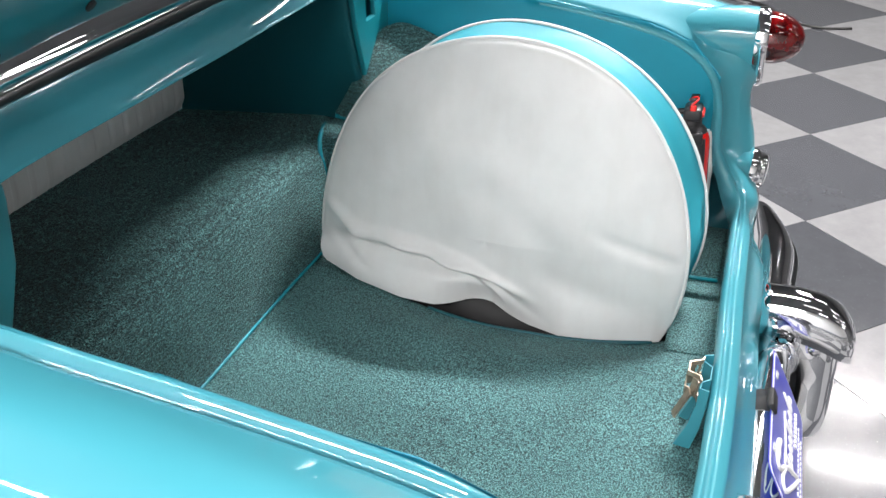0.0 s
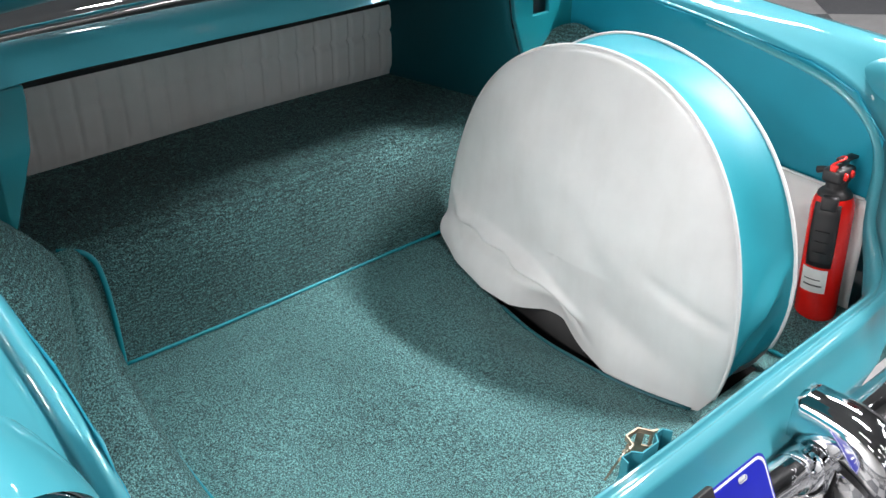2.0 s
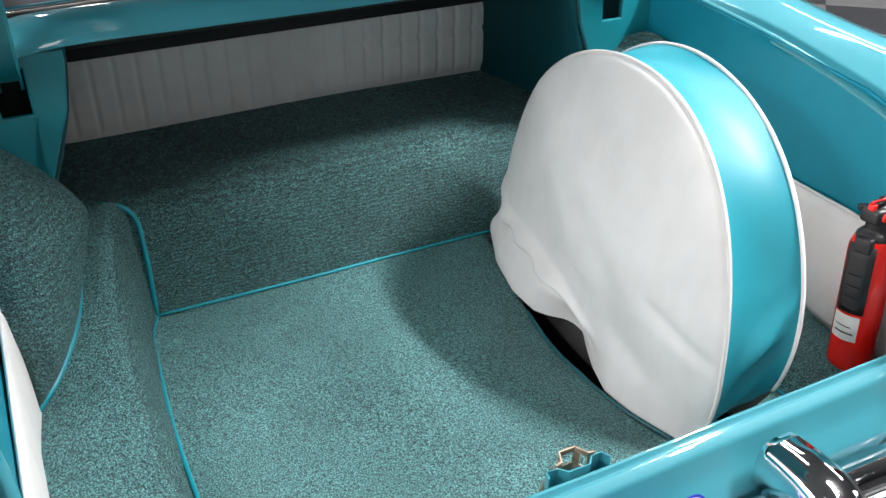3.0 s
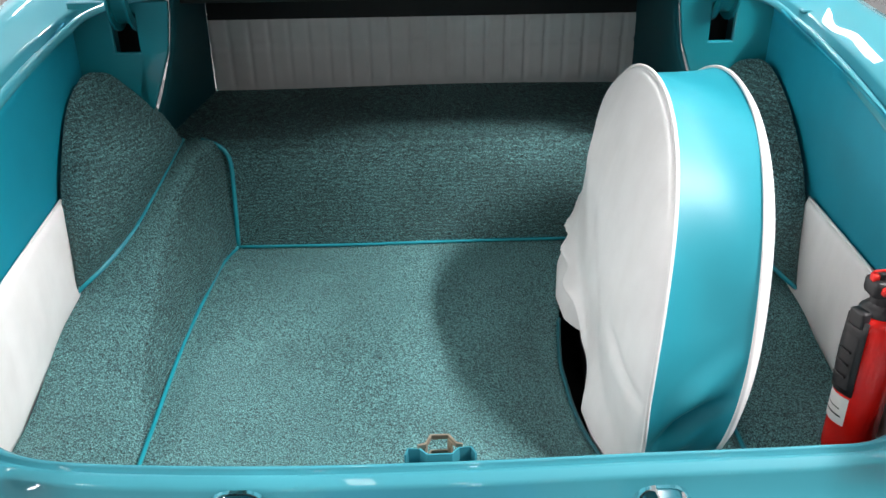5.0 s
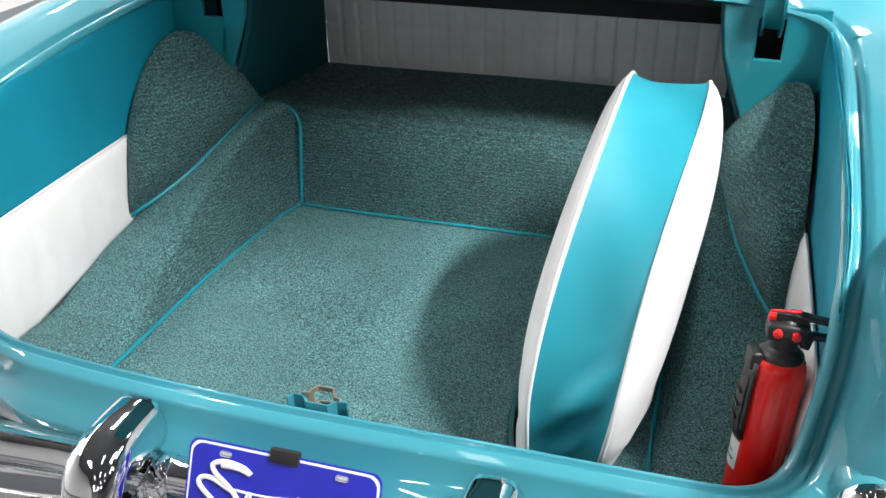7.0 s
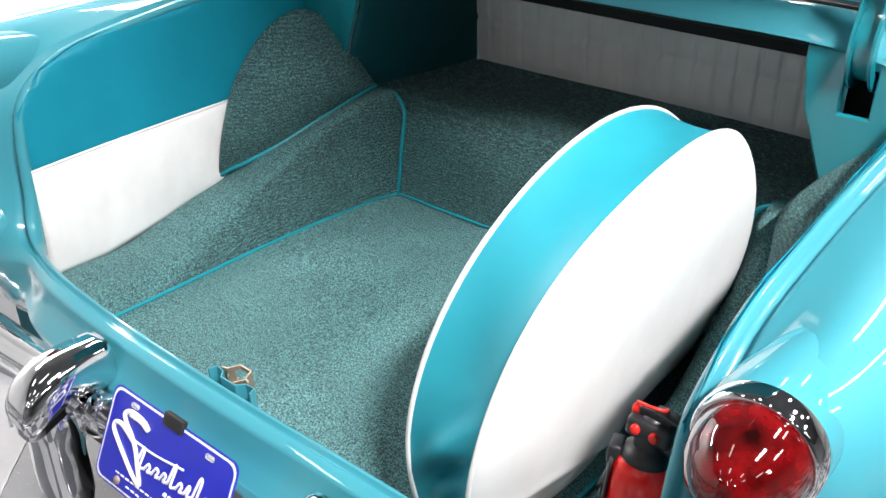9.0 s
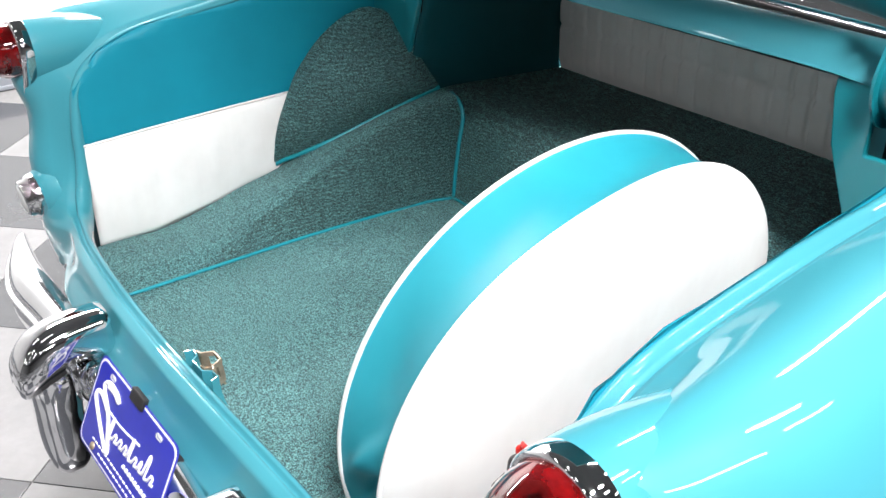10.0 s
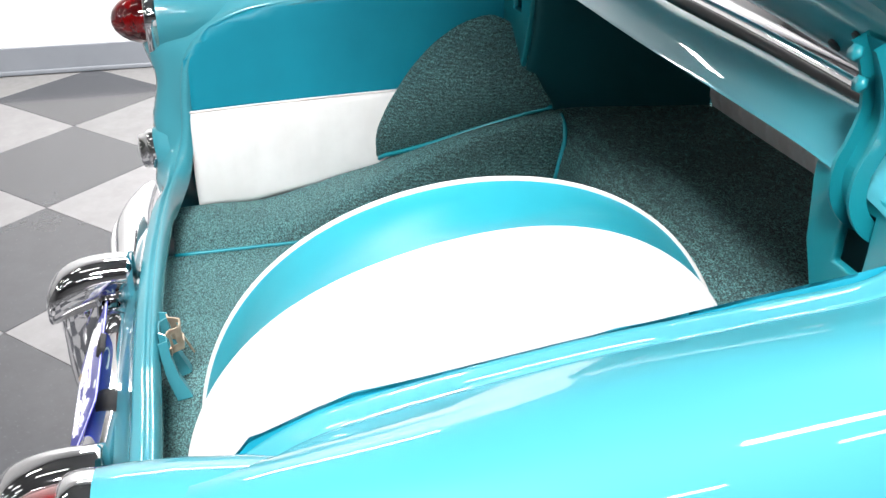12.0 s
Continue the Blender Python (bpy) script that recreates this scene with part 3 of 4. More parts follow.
# ---------- raised lid, hinges ----------
def lid():
    hinge_y, hinge_z, tilt = 0.868, 1.264, radians(47.5)
    c, sn = math.cos(tilt), math.sin(tilt)
    rows = []
    for d in np.linspace(0, 0.98, 14):
        w = 0.65 - 0.10 * (d / 0.98) ** 3
        r = []
        for x in np.linspace(-1, 1, 26):
            dome = 0.05 * (1 - abs(x) ** 2) + 0.05 * math.sin(math.pi * d / 0.98)
            r.append((x * w, hinge_y - d * c + dome * sn * 0.6 - 0.03 * x * x * (d < 0.2), hinge_z + d * sn + dome * c * 0.6 + 0.014 * (1 - x * x) - 0.008 * x))
        rows.append(r)
    ob = part("trunk_lid", grid(rows), TEAL_IN_SHADE, car, "raised turquoise trunk lid seen from below")
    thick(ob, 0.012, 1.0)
    # pressed inner frame that runs along the front edge of the lid
    rows = []
    for d, off in ((0.012, 0.004), (0.02, 0.014), (0.03, 0.017), (0.14, 0.018), (0.155, 0.012), (0.16, 0.0)):
        r = []
        for x in np.linspace(-0.62, 0.62, 26):
            dome = 0.05 * (1 - abs(x / 0.65) ** 2) + 0.05 * math.sin(math.pi * d / 0.98)
            r.append((x, hinge_y - d * c + dome * sn * 0.6 - off * sn, hinge_z + d * sn + dome * c * 0.6 - off * c - 0.012 + 0.014 * (1 - (x / 0.65) ** 2) - 0.012 * x))
        rows.append(r)
    part("inner_frame", grid(rows), TEAL_IN_SHADE, ob, "pressed turquoise inner frame")
    for x, d in ((0.383, 0.05), (0.463, 0.10), (-0.383, 0.05), (-0.463, 0.10), (0.2, 0.06), (-0.2, 0.06)):
        dome = 0.05 * (1 - abs(x / 0.65) ** 2) + 0.05 * math.sin(math.pi * d / 0.98)
        m = pose(x, hinge_y - d * c + dome * sn * 0.6 - 0.019 * sn, hinge_z + d * sn + dome * c * 0.6 - 0.019 * c - 0.012 + 0.014 * (1 - (x / 0.65) ** 2) - 0.012 * x, -47.5, 0, 0)
        part("lid_hole", lathe([(0.0, -0.002), (0.009, -0.002), (0.009, 0.002), (0.0, 0.002)], m, 14), RUBBER, ob)
    return ob


lid()


def hinge(s):
    x = s * 0.568
    arm = [(x, 0.87, 1.168), (x, 0.82, 1.148), (x, 0.780, 1.155), (x, 0.752, 1.186), (x, 0.747, 1.222), (x, 0.757, 1.252), (x, 0.763, 1.288), (x, 0.752, 1.33), (x, 0.735, 1.362)]
    c = crom(arm, 6)
    bm = bmesh.new()
    rows = []
    for i, p in enumerate(c):
        d = Vector(c[min(i + 1, len(c) - 1)] - c[max(i - 1, 0)]).normalized()
        n = Vector((1, 0, 0)).cross(d).normalized()
        w, t = 0.019, 0.010
        rows.append([Vector(p) + Vector((a * w, 0, 0)) + n * b * t for a, b in ((-1, -1), (-1, 1), (-0.75, 1), (-0.75, -0.4), (0.75, -0.4), (0.75, 1), (1, 1), (1, -1))])
    grid(rows, closed_v=True, bm=bm)
    ob = part("lid_hinge", bm, TEAL_IN_SHADE, car, "curved turquoise channel-steel lid hinge", smooth=False)
    part("hinge_bolt", lathe([(0.0, 0.0), (0.009, 0.0), (0.009, 0.006), (0.0, 0.007)], pose(x, 0.722, 1.350, 66, 0, 0), 6), TEAL_IN_SHADE, ob)
    part("hinge_bolt", lathe([(0.0, 0.0), (0.009, 0.0), (0.009, 0.006), (0.0, 0.007)], pose(x, 0.735, 1.318, 72, 0, 0), 6), TEAL_IN_SHADE, ob)


hinge(-1)
hinge(1)


# ---------- latch striker on the lip ----------
def striker():
    hat = [(-0.058, 0.000), (-0.054, 0.014), (-0.036, 0.013), (-0.026, 0.001), (0.006, 0.001), (0.016, 0.013), (0.034, 0.014), (0.040, 0.000)]
    rows = [[(x, y - 0.012 + dy * (0.02 + y) / 0.02, z) for x, y in hat] for z, dy in ((0.772, 0.0), (0.74, 0.001), (0.70, 0.006), (0.657, 0.016))]
    ob = thick(part("lock_bracket", grid(rows), TEAL, car, "turquoise pressed-steel lock bracket", smooth=False), 0.0025)
    loop = [(-0.040, 0.020), (-0.030, 0.022), (-0.022, 0.040), (0.004, 0.040), (0.014, 0.022), (0.022, 0.020)]
    rows = [[(x, y - 0.018 + dy, z) for x, y in loop] for z, dy in ((0.778, 0.0), (0.770, 0.001))]
    b2 = grid(rows)
    rows = [[(x, y - 0.015, z) for x, y in loop] for z in (0.748, 0.735)]
    grid(rows, bm=b2)
    for i in (0, 1, 3, 4):
        (xa, ya), (xb, yb) = loop[i], loop[i + 1]
        ya, yb = ya - 0.018, yb - 0.018
        grid([[(xa, ya, 0.771), (xa, ya + 0.003, 0.747)], [(xa + 0.5 * (xb - xa), ya + 0.5 * (yb - ya), 0.771), (xa + 0.5 * (xb - xa), ya + 0.5 * (yb - ya) + 0.003, 0.747)]], bm=b2)
    grid([[(-0.044, 0.012, 0.75), (-0.044, 0.032, 0.70)], [(-0.026, 0.016, 0.75), (-0.030, 0.036, 0.70)]], bm=b2)
    thick(part("striker_plate", b2, BRASS, ob, "worn bare-metal striker loop", smooth=False), 0.003)


striker()


# ---------- lamps on the fender ends ----------
def teardrop(k, y, drop=1.0):
    """Outline of the lamp bezel: a circle drawn out into a rounded point below."""
    pts = []
    for i in range(48):
        a = 2 * math.pi * i / 48
        cx, cz = math.sin(a), math.cos(a)
        low = max(0.0, -cz)
        pts.append((k * 0.059 * cx * (1 - 0.30 * low ** 2), y, k * (0.059 * cz - 0.045 * drop * low ** 2.2)))
    return pts


def tail_lamp(s):
    x, y, z = s * 0.756, 0.010 - 0.020 * (s > 0), 1.082 - 0.010 * (s > 0)
    m = pose(x, y, z, 92, 0, 0)
    bz = [teardrop(0.985, 0.012), teardrop(1.01, 0.006), teardrop(1.02, -0.004), teardrop(1.0, -0.013), teardrop(0.95, -0.017), teardrop(0.88, -0.017), teardrop(0.84, -0.010)]
    rows = [[(x + px, y + py, z + pz) for px, py, pz in ring] for ring in bz]
    e = part("tail_lamp", grid(rows, closed_v=True), CHROME, car, "round chrome-ringed red tail lamp")
    rows = [[(x + px, y + py, z + pz) for px, py, pz in ring] for ring in (teardrop(0.86, -0.012), teardrop(0.5, -0.012), teardrop(0.02, -0.012))]
    part("bezel_face", grid(rows, closed_v=True), CHROME, e)
    prof = [(0.0525, 0.006), (0.0525, 0.022), (0.0505, 0.038), (0.045, 0.054), (0.036, 0.068), (0.024, 0.080), (0.011, 0.086), (0.0, 0.0875)]
    part("lens", lathe(prof, m, 40), LENS, e, "domed red glass lens")
    # painted fender end that carries the bezel
    rows = [[(x + px, y + py, z + pz) for px, py, pz in ring] for ring in (teardrop(0.90, -0.004), teardrop(0.98, 0.000), teardrop(1.0, 0.006), teardrop(1.01, 0.03, 1.2), teardrop(0.97, 0.07, 1.4), teardrop(0.86, 0.12, 1.5), teardrop(0.66, 0.18, 1.5))]
    part("fender_end", grid(rows, closed_v=True), TEAL, car)


def backup_lamp(s):
    m = pose(s * 0.737, -0.018 - 0.008 * (s > 0), 0.788, 96, 0, 0)
    part("lamp_boss", lathe([(0.058, -0.03), (0.055, -0.012), (0.050, 0.000), (0.045, 0.005)], m, 32), TEAL, car)
    e = part("backup_lamp", lathe([(0.046, -0.004), (0.046, 0.012), (0.043, 0.020), (0.039, 0.021), (0.038, 0.034), (0.034, 0.038), (0.031, 0.036)], m, 32), CHROME, car, "small chrome back-up lamp")
    part("lens", lathe([(0.032, 0.034), (0.030, 0.038), (0.022, 0.041), (0.012, 0.043), (0.0, 0.0435)], m, 28), CLEAR, e, "ribbed clear glass lens")


for s in (-1, 1):
    tail_lamp(s)
    backup_lamp(s)


# ---------- bumper, guards, plate ----------
def bumper():
    stations = [(0.0, -0.102, 0.664, 0.028, 0.028), (0.19, -0.102, 0.664, 0.028, 0.028), (0.205, -0.102, 0.660, 0.032, 0.034), (0.235, -0.100, 0.648, 0.036, 0.044), (0.30, -0.092, 0.630, 0.038, 0.050),
                (0.42, -0.088, 0.614, 0.038, 0.060), (0.52, -0.090, 0.608, 0.039, 0.064), (0.60, -0.092, 0.606, 0.042, 0.066), (0.66, -0.092, 0.606, 0.042, 0.066), (0.72, -0.086, 0.608, 0.036, 0.064),
                (0.78, -0.073, 0.612, 0.027, 0.058), (0.825, -0.060, 0.616, 0.018, 0.050), (0.852, -0.049, 0.618, 0.010, 0.040), (0.864, -0.043, 0.618, 0.002, 0.020)]
    half = crom(stations, 6)

    def back(x):
        return 0.018 * min(1.0, max(0.0, (x - 0.05) / 0.2))
    rows = []
    for x, y, z, hy, hz in [(-r[0], *r[1:]) for r in half[::-1]] + [tuple(r) for r in half[1:]]:
        e = 0.85
        ring = []
        for a in np.linspace(0, 2 * math.pi, 32, endpoint=False):
            ca, sa = math.cos(a), math.sin(a)
            ring.append((x, y - back(x) + hy * math.copysign(abs(ca) ** e, ca), z + hz * math.copysign(abs(sa) ** e, sa)))
        rows.append(ring)
    ob = part("bumper", grid(rows, closed_v=True), CHROME, car, "polished chrome rear bumper with round bar and wings")
    for s in (-1, 1):
        edge = [(s * r[0], r[1] - r[3] - 0.001 - back(s * r[0]), r[2] + 0.35 * r[4]) for r in half if r[0] > 0.3]
        part("bumper_flange", tube(edge[::4] + [edge[-1]], 0.0045, 8, 3), CHROME, ob)
    part("plate_bracket", lathe([(0.027, -0.028), (0.030, -0.026), (0.030, 0.026), (0.027, 0.028)], pose(0.055, -0.102, 0.664, 0, 90, 0), 28), RUBBER, ob, "black plate bracket clamped round the bar")
    return ob


bump_ob = bumper()


def guard(s):
    x = s * 0.275
    dy = -0.018 * (s > 0)
    rows = []
    for y, zt, zb, w in crom([(-0.064, 0.768, 0.700, 0.043), (-0.11, 0.769, 0.697, 0.045), (-0.15, 0.765, 0.690, 0.047), (-0.18, 0.755, 0.680, 0.047), (-0.20, 0.741, 0.670, 0.045), (-0.215, 0.722, 0.663, 0.039), (-0.223, 0.705, 0.664, 0.029), (-0.2265, 0.69, 0.672, 0.010)], 4):
        r = []
        for a in np.linspace(0, math.pi, 22):
            ca, sa = math.cos(a), math.sin(a)
            r.append((x + w * math.copysign(abs(ca) ** 0.62, ca), y + dy, zb + (zt - zb) * sa ** 0.62))
        rows.append(r)
    ob = thick(part("bumper_guard", grid(rows), CHROME, bump_ob, "chrome bumper guard with a hooded domed nose"), 0.004)
    rows = []
    for z, yc, hy, w in crom([(0.735, -0.145, 0.042, 0.034), (0.70, -0.150, 0.050, 0.038), (0.668, -0.157, 0.048, 0.041), (0.64, -0.164, 0.042, 0.042), (0.605, -0.168, 0.038, 0.042), (0.56, -0.169, 0.038, 0.045), (0.52, -0.169, 0.036, 0.047), (0.49, -0.169, 0.029, 0.042), (0.477, -0.170, 0.016, 0.027), (0.474, -0.172, 0.003, 0.005)], 4):
        ring = []
        for a in np.linspace(0, 2 * math.pi, 24, endpoint=False):
            ca, sa = math.cos(a), math.sin(a)
            ring.append((x + w * math.copysign(abs(sa) ** 0.7, sa), yc + dy - hy * math.copysign(abs(ca) ** 0.7, ca), z))
        rows.append(ring)
    part("guard_post", grid(rows, closed_v=True), CHROME, ob)
    part("guard_web", box(x - 0.014, x + 0.014, -0.14 + dy, -0.07 + dy, 0.60, 0.715, 0.006), CHROME, ob)
    part("guard_bolt", lathe([(0.0, 0.007), (0.008, 0.007), (0.011, 0.004), (0.013, -0.002)], pose(x - s * 0.038, -0.160 + dy, 0.680, 0, -90 * s, 0), 16), CHROME, ob)


guard(-1)
guard(1)


def number_plate():
    lean = pose(-0.020, -0.136, 0.680, 64, 0, 0)
    w, h, ch = 0.146, 0.076, 0.016

    def outline(dx, z0, z1):
        ww, hh, cc = w - dx, h - dx, ch
        pts = []
        for sx, sy, a0 in ((1, 1, 0), (-1, 1, 90), (-1, -1, 180), (1, -1, 270)):
            for k in range(5):
                a = radians(a0 + 22.5 * k)
                pts.append((sx * (ww - cc) + cc * math.cos(a), sy * (hh - cc) + cc * math.sin(a)))
        bm = bmesh.new()
        lo = [bm.verts.new(lean @ Vector((*p, z0))) for p in pts]
        hi = [bm.verts.new(lean @ Vector((*p, z1))) for p in pts]
        bm.faces.new(hi)
        bm.faces.new(lo[::-1])
        for i in range(len(pts)):
            bm.faces.new((lo[i], lo[(i + 1) % len(pts)], hi[(i + 1) % len(pts)], hi[i]))
        return bm
    e = part("number_plate", outline(0.0, -0.0012, 0.0), BLUE, car, "blue dealer plate with white border and script", smooth=False)
    part("plate_border", outline(0.003, 0.0, 0.0006), WHITE, e, smooth=False)
    part("plate_field", outline(0.0065, 0.0006, 0.0012), BLUE, e, smooth=False)

    def stroke(pts, r):
        bm = tube([tuple(lean @ Vector((px, py, 0.0014))) for px, py in pts], r, 6, 5)
        part("plate_stroke", bm, WHITE, e)
    stroke([(-0.046, 0.038), (-0.060, 0.046), (-0.088, 0.049), (-0.106, 0.042), (-0.100, 0.030), (-0.080, 0.016), (-0.065, 0.002), (-0.050, -0.022), (-0.038, -0.043), (-0.052, -0.040), (-0.090, -0.016), (-0.122, 0.008), (-0.122, 0.020), (-0.104, 0.022), (-0.074, 0.010)], 0.0040)
    stroke([(-0.048, 0.039), (-0.066, 0.044), (-0.092, 0.044)], 0.0046)
    stroke([(-0.074, 0.012), (-0.020, 0.012), (0.045, 0.020)], 0.0018)
    for k, (h, w) in enumerate(((0.030, 0.7), (0.012, 0.9), (0.013, 1.0), (0.013, 0.9), (0.032, 0.6), (0.013, 0.9), (0.016, 0.5), (0.034, 0.8), (0.013, 1.0))):
        x = -0.056 + 0.0185 * k
        y = -0.016 + 0.07 * x
        stroke([(x, y), (x + 0.008, y + h), (x + 0.008 + 0.006 * w, y + h - 0.003), (x + 0.006 + 0.004 * w, y + 0.001), (x + 0.0185, y + 0.003)], 0.0023)
    for x0 in (0.018, 0.029, 0.040, 0.051, 0.062, 0.073, 0.084, 0.095):
        stroke([(x0, -0.031), (x0 + 0.003, -0.031), (x0 + 0.006, -0.031)], 0.0034)
    for k in range(15):
        x0 = -0.095 + 0.0125 * k
        stroke([(x0, -0.049), (x0 + 0.004, -0.049), (x0 + 0.008, -0.049)], 0.0014)
    for k in range(11):
        x0 = -0.065 + 0.0125 * k
        stroke([(x0, -0.060), (x0 + 0.004, -0.060), (x0 + 0.008, -0.060)], 0.0013)
    for x in (-0.088, 0.088):
        part("plate_hole", box(x - 0.009, x + 0.009, 0.056, 0.064, 0.0, 0.0018, 0.003, m=lean), CLEAR, e)
    part("plate_screw", lathe([(0.0, 0.004), (0.006, 0.003), (0.007, 0.0)], lean @ pose(-0.088, -0.060, 0.001), 14), BRASS, e)
    part("plate_clip", box(-0.02, 0.024, 0.064, 0.084, -0.004, 0.006, 0.002, m=lean), RUBBER, e)


number_plate()

# ---------- spare wheel in its cover ----------
FLOOR, WELL = 0.656, 0.612
LEAN = radians(7.4)
# the two stitched rims: centre, lean, yaw, mean radius, the cos and sin waves 2 to 4 of the radius, the waves 2 and 3 of the sideways warp
RIMS = {
    -1: (Vector((0.3200, 0.4304, 0.7807)), 0.0726, -0.0576, 0.3732,
      (0.0068, 0.0135, 0.0030, -0.0117, -0.0062, -0.0007), (0.0030, 0.0030, 0.0079, 0.0010)),
    1: (Vector((0.4316, 0.3737, 0.8687)), 0.1470, -0.0366, 0.3080,
      (0.0400, -0.0279, -0.0152, -0.0151, -0.0037, 0.0057), (-0.0006, 0.0008, 0.0017, 0.0037)),
}


def rim_point(a, side, k=1.0):
    """A point of the cover's side (a: 0 is rear, 90 degrees up), at the share k of the way out to its rim or to the well's edge."""
    c, lean, yaw, r0, waves, warp = RIMS[side]
    up = Vector((math.sin(lean), 0, math.cos(lean)))
    back = Vector((math.sin(yaw), -math.cos(yaw), 0))
    r = r0 + sum(waves[2 * i] * math.cos((i + 2) * a) + waves[2 * i + 1] * math.sin((i + 2) * a) for i in range(3))
    w = sum(warp[2 * i] * math.cos((i + 2) * a) + warp[2 * i + 1] * math.sin((i + 2) * a) for i in range(2)) * min(1.0, max(0.0, 1 + 2 * math.sin(a)))
    low = 1.0
    if math.sin(a) < 0:
        low = min(1.0, (c.z - WELL) / (r * math.cos(lean) * max(1e-6, -math.sin(a))))
    k = k * low
    return c + up * (r * k * math.sin(a)) + back * (r * k * math.cos(a)) + back.cross(up).normalized() * (w * k), k


def fold(y, z):
    """Height of the creases in the slack white cloth."""
    def ridge(y0, z0, y1, z1, w, h):
        dx, dz = y1 - y0, z1 - z0
        L = math.hypot(dx, dz)
        t = ((y - y0) * dx + (z - z0) * dz) / L
        n = (-(y - y0) * dz + (z - z0) * dx) / L
        f = math.exp(-max(0, -t, t - L) ** 2 / 0.0016)
        return 1.25 * h * f * math.exp(-(n / w) ** 2)
    return (ridge(0.76, 0.775, 0.70, 0.742, 0.012, 0.009) + ridge(0.70, 0.745, 0.60, 0.745, 0.012, 0.012) + ridge(0.60, 0.745, 0.50, 0.728, 0.012, 0.014) + ridge(0.50, 0.728, 0.38, 0.685, 0.012, 0.015)
            - ridge(0.69, 0.718, 0.52, 0.703, 0.016, 0.015) - ridge(0.52, 0.703, 0.43, 0.673, 0.014, 0.013) + ridge(0.435, 0.674, 0.40, 0.640, 0.008, 0.012) - ridge(0.40, 0.668, 0.33, 0.638, 0.010, 0.011)
            - ridge(0.45, 0.90, 0.30, 0.78, 0.035, 0.007) + ridge(0.56, 0.95, 0.36, 0.84, 0.05, 0.006) - ridge(0.17, 0.815, 0.09, 0.79, 0.012, 0.006) - ridge(0.30, 0.72, 0.18, 0.68, 0.03, 0.006)
            + ridge(0.66, 1.05, 0.40, 0.92, 0.06, 0.005) - ridge(0.74, 0.70, 0.70, 0.66, 0.014, 0.008))


def hem(y):
    """Where the hem of the cloth meets the well's edge, tucked in at one place."""
    return at([(0.04, 0.300), (0.10, 0.266), (0.2, 0.244), (0.27, 0.240), (0.34, 0.262), (0.42, 0.294), (0.47, 0.284), (0.53, 0.252), (0.60, 0.245), (0.70, 0.262), (0.75, 0.284), (0.79, 0.30)], y)


def cover_face(side):
    n = 240
    rows = []
    for q in [float(v) ** 0.8 for v in np.linspace(0, 1, 70)]:
        r = []
        for i in range(n):
            a = 2 * math.pi * i / n
            p, k = rim_point(a, side, q)
            dome = (0.053 if side < 0 else 0.055) * max(0.0, 1 - k ** 3) ** 0.6
            if side < 0:
                dome *= 1.0 - 0.10 * max(0.0, -math.sin(a))
                dome += 0.95 * fold(p.y, p.z)
                drop = min(1.0, max(0.0, 1 - (p.z - WELL) / 0.115)) if math.sin(a) < 0 else 0.0
                drop = drop * drop * (3 - 2 * drop)
                dome = (1 - drop) * dome + drop * (p.x - hem(p.y))
                p.z += 0.048 * drop * max(0.0, (p.y - 0.42) / 0.35) + 0.020 * drop * math.exp(-((p.y - 0.44) / 0.05) ** 2)
            else:
                dome += 0.15 * fold(0.80 - p.y, p.z + 0.03)
            p.x += side * dome
            r.append(p)
        rows.append(r)
    return grid(rows, closed_v=True)


cover = empty("spare_wheel", "spare wheel in a white and turquoise vinyl cover", "spare wheel", (0.37, 0.40, WELL - 0.027))


def spare_part(name, bm, mat, label=""):
    bmesh.ops.translate(bm, vec=-cover.location, verts=bm.verts)
    return part(name, bm, mat, cover, label)


spare_part("white_face", cover_face(-1), VINYL_WHITE, "slack creased white vinyl face")
spare_part("white_face", cover_face(1), VINYL_WHITE, "slack creased white vinyl face")
angs = [float(q) for q in np.linspace(-0.46, math.pi + 0.46, 120)]
rows = []
for a in angs:
    lo, hi = rim_point(a, -1)[0], rim_point(a, 1)[0]
    out = Vector((math.sin(LEAN) * math.sin(a), -math.cos(a), math.cos(LEAN) * math.sin(a))).normalized()
    r = []
    for w in [float(q) for q in np.linspace(0, 1, 13)]:
        sag = 0.045 * w * (1 - w) * (1 + 0.35 * math.sin(5 * a)) - 0.009 * (math.sin(a * 23 + 6 * w) + 0.6 * math.sin(a * 41 - 9 * w)) * max(0, 0.22 - math.sin(a)) * 4 * w * (1 - w) - 0.0025 * math.sin(a * 9 + 4 * w) * math.sin(3 * w) + 0.020 * math.exp(-((a + 0.27 - 0.12 * w) / 0.055) ** 2) * w * (1 - w) * 4 - 0.014 * math.exp(-((a + 0.16 - 0.2 * w) / 0.05) ** 2) * w * (1 - w) * 4
        p = lo * (1 - w) + hi * w - out * sag
        p.z = max(p.z, WELL + 0.0005)
        r.append(p)
    rows.append(r)
spare_part("tread_band", grid(rows), VINYL_COVER, "turquoise vinyl band round the tread")
for side in (-1, 1):
    spare_part("welt", tube([tuple(rim_point(a, side)[0]) for a in angs[::2]], 0.0036, 8, 2), VINYL_WHITE, "white welt piping")
turn = Matrix.Translation((0.372, 0.396, 0.80)) @ Matrix.Rotation(radians(90) + LEAN, 4, "Y")
tyre = lathe([(0.19, -0.03), (0.21, -0.05), (0.28, -0.054), (0.305, -0.04), (0.312, 0.0), (0.305, 0.04), (0.28, 0.054), (0.21, 0.05), (0.19, 0.03)], turn, 40)
spare_part("tyre", tyre, RUBBER, "black rubber tyre")


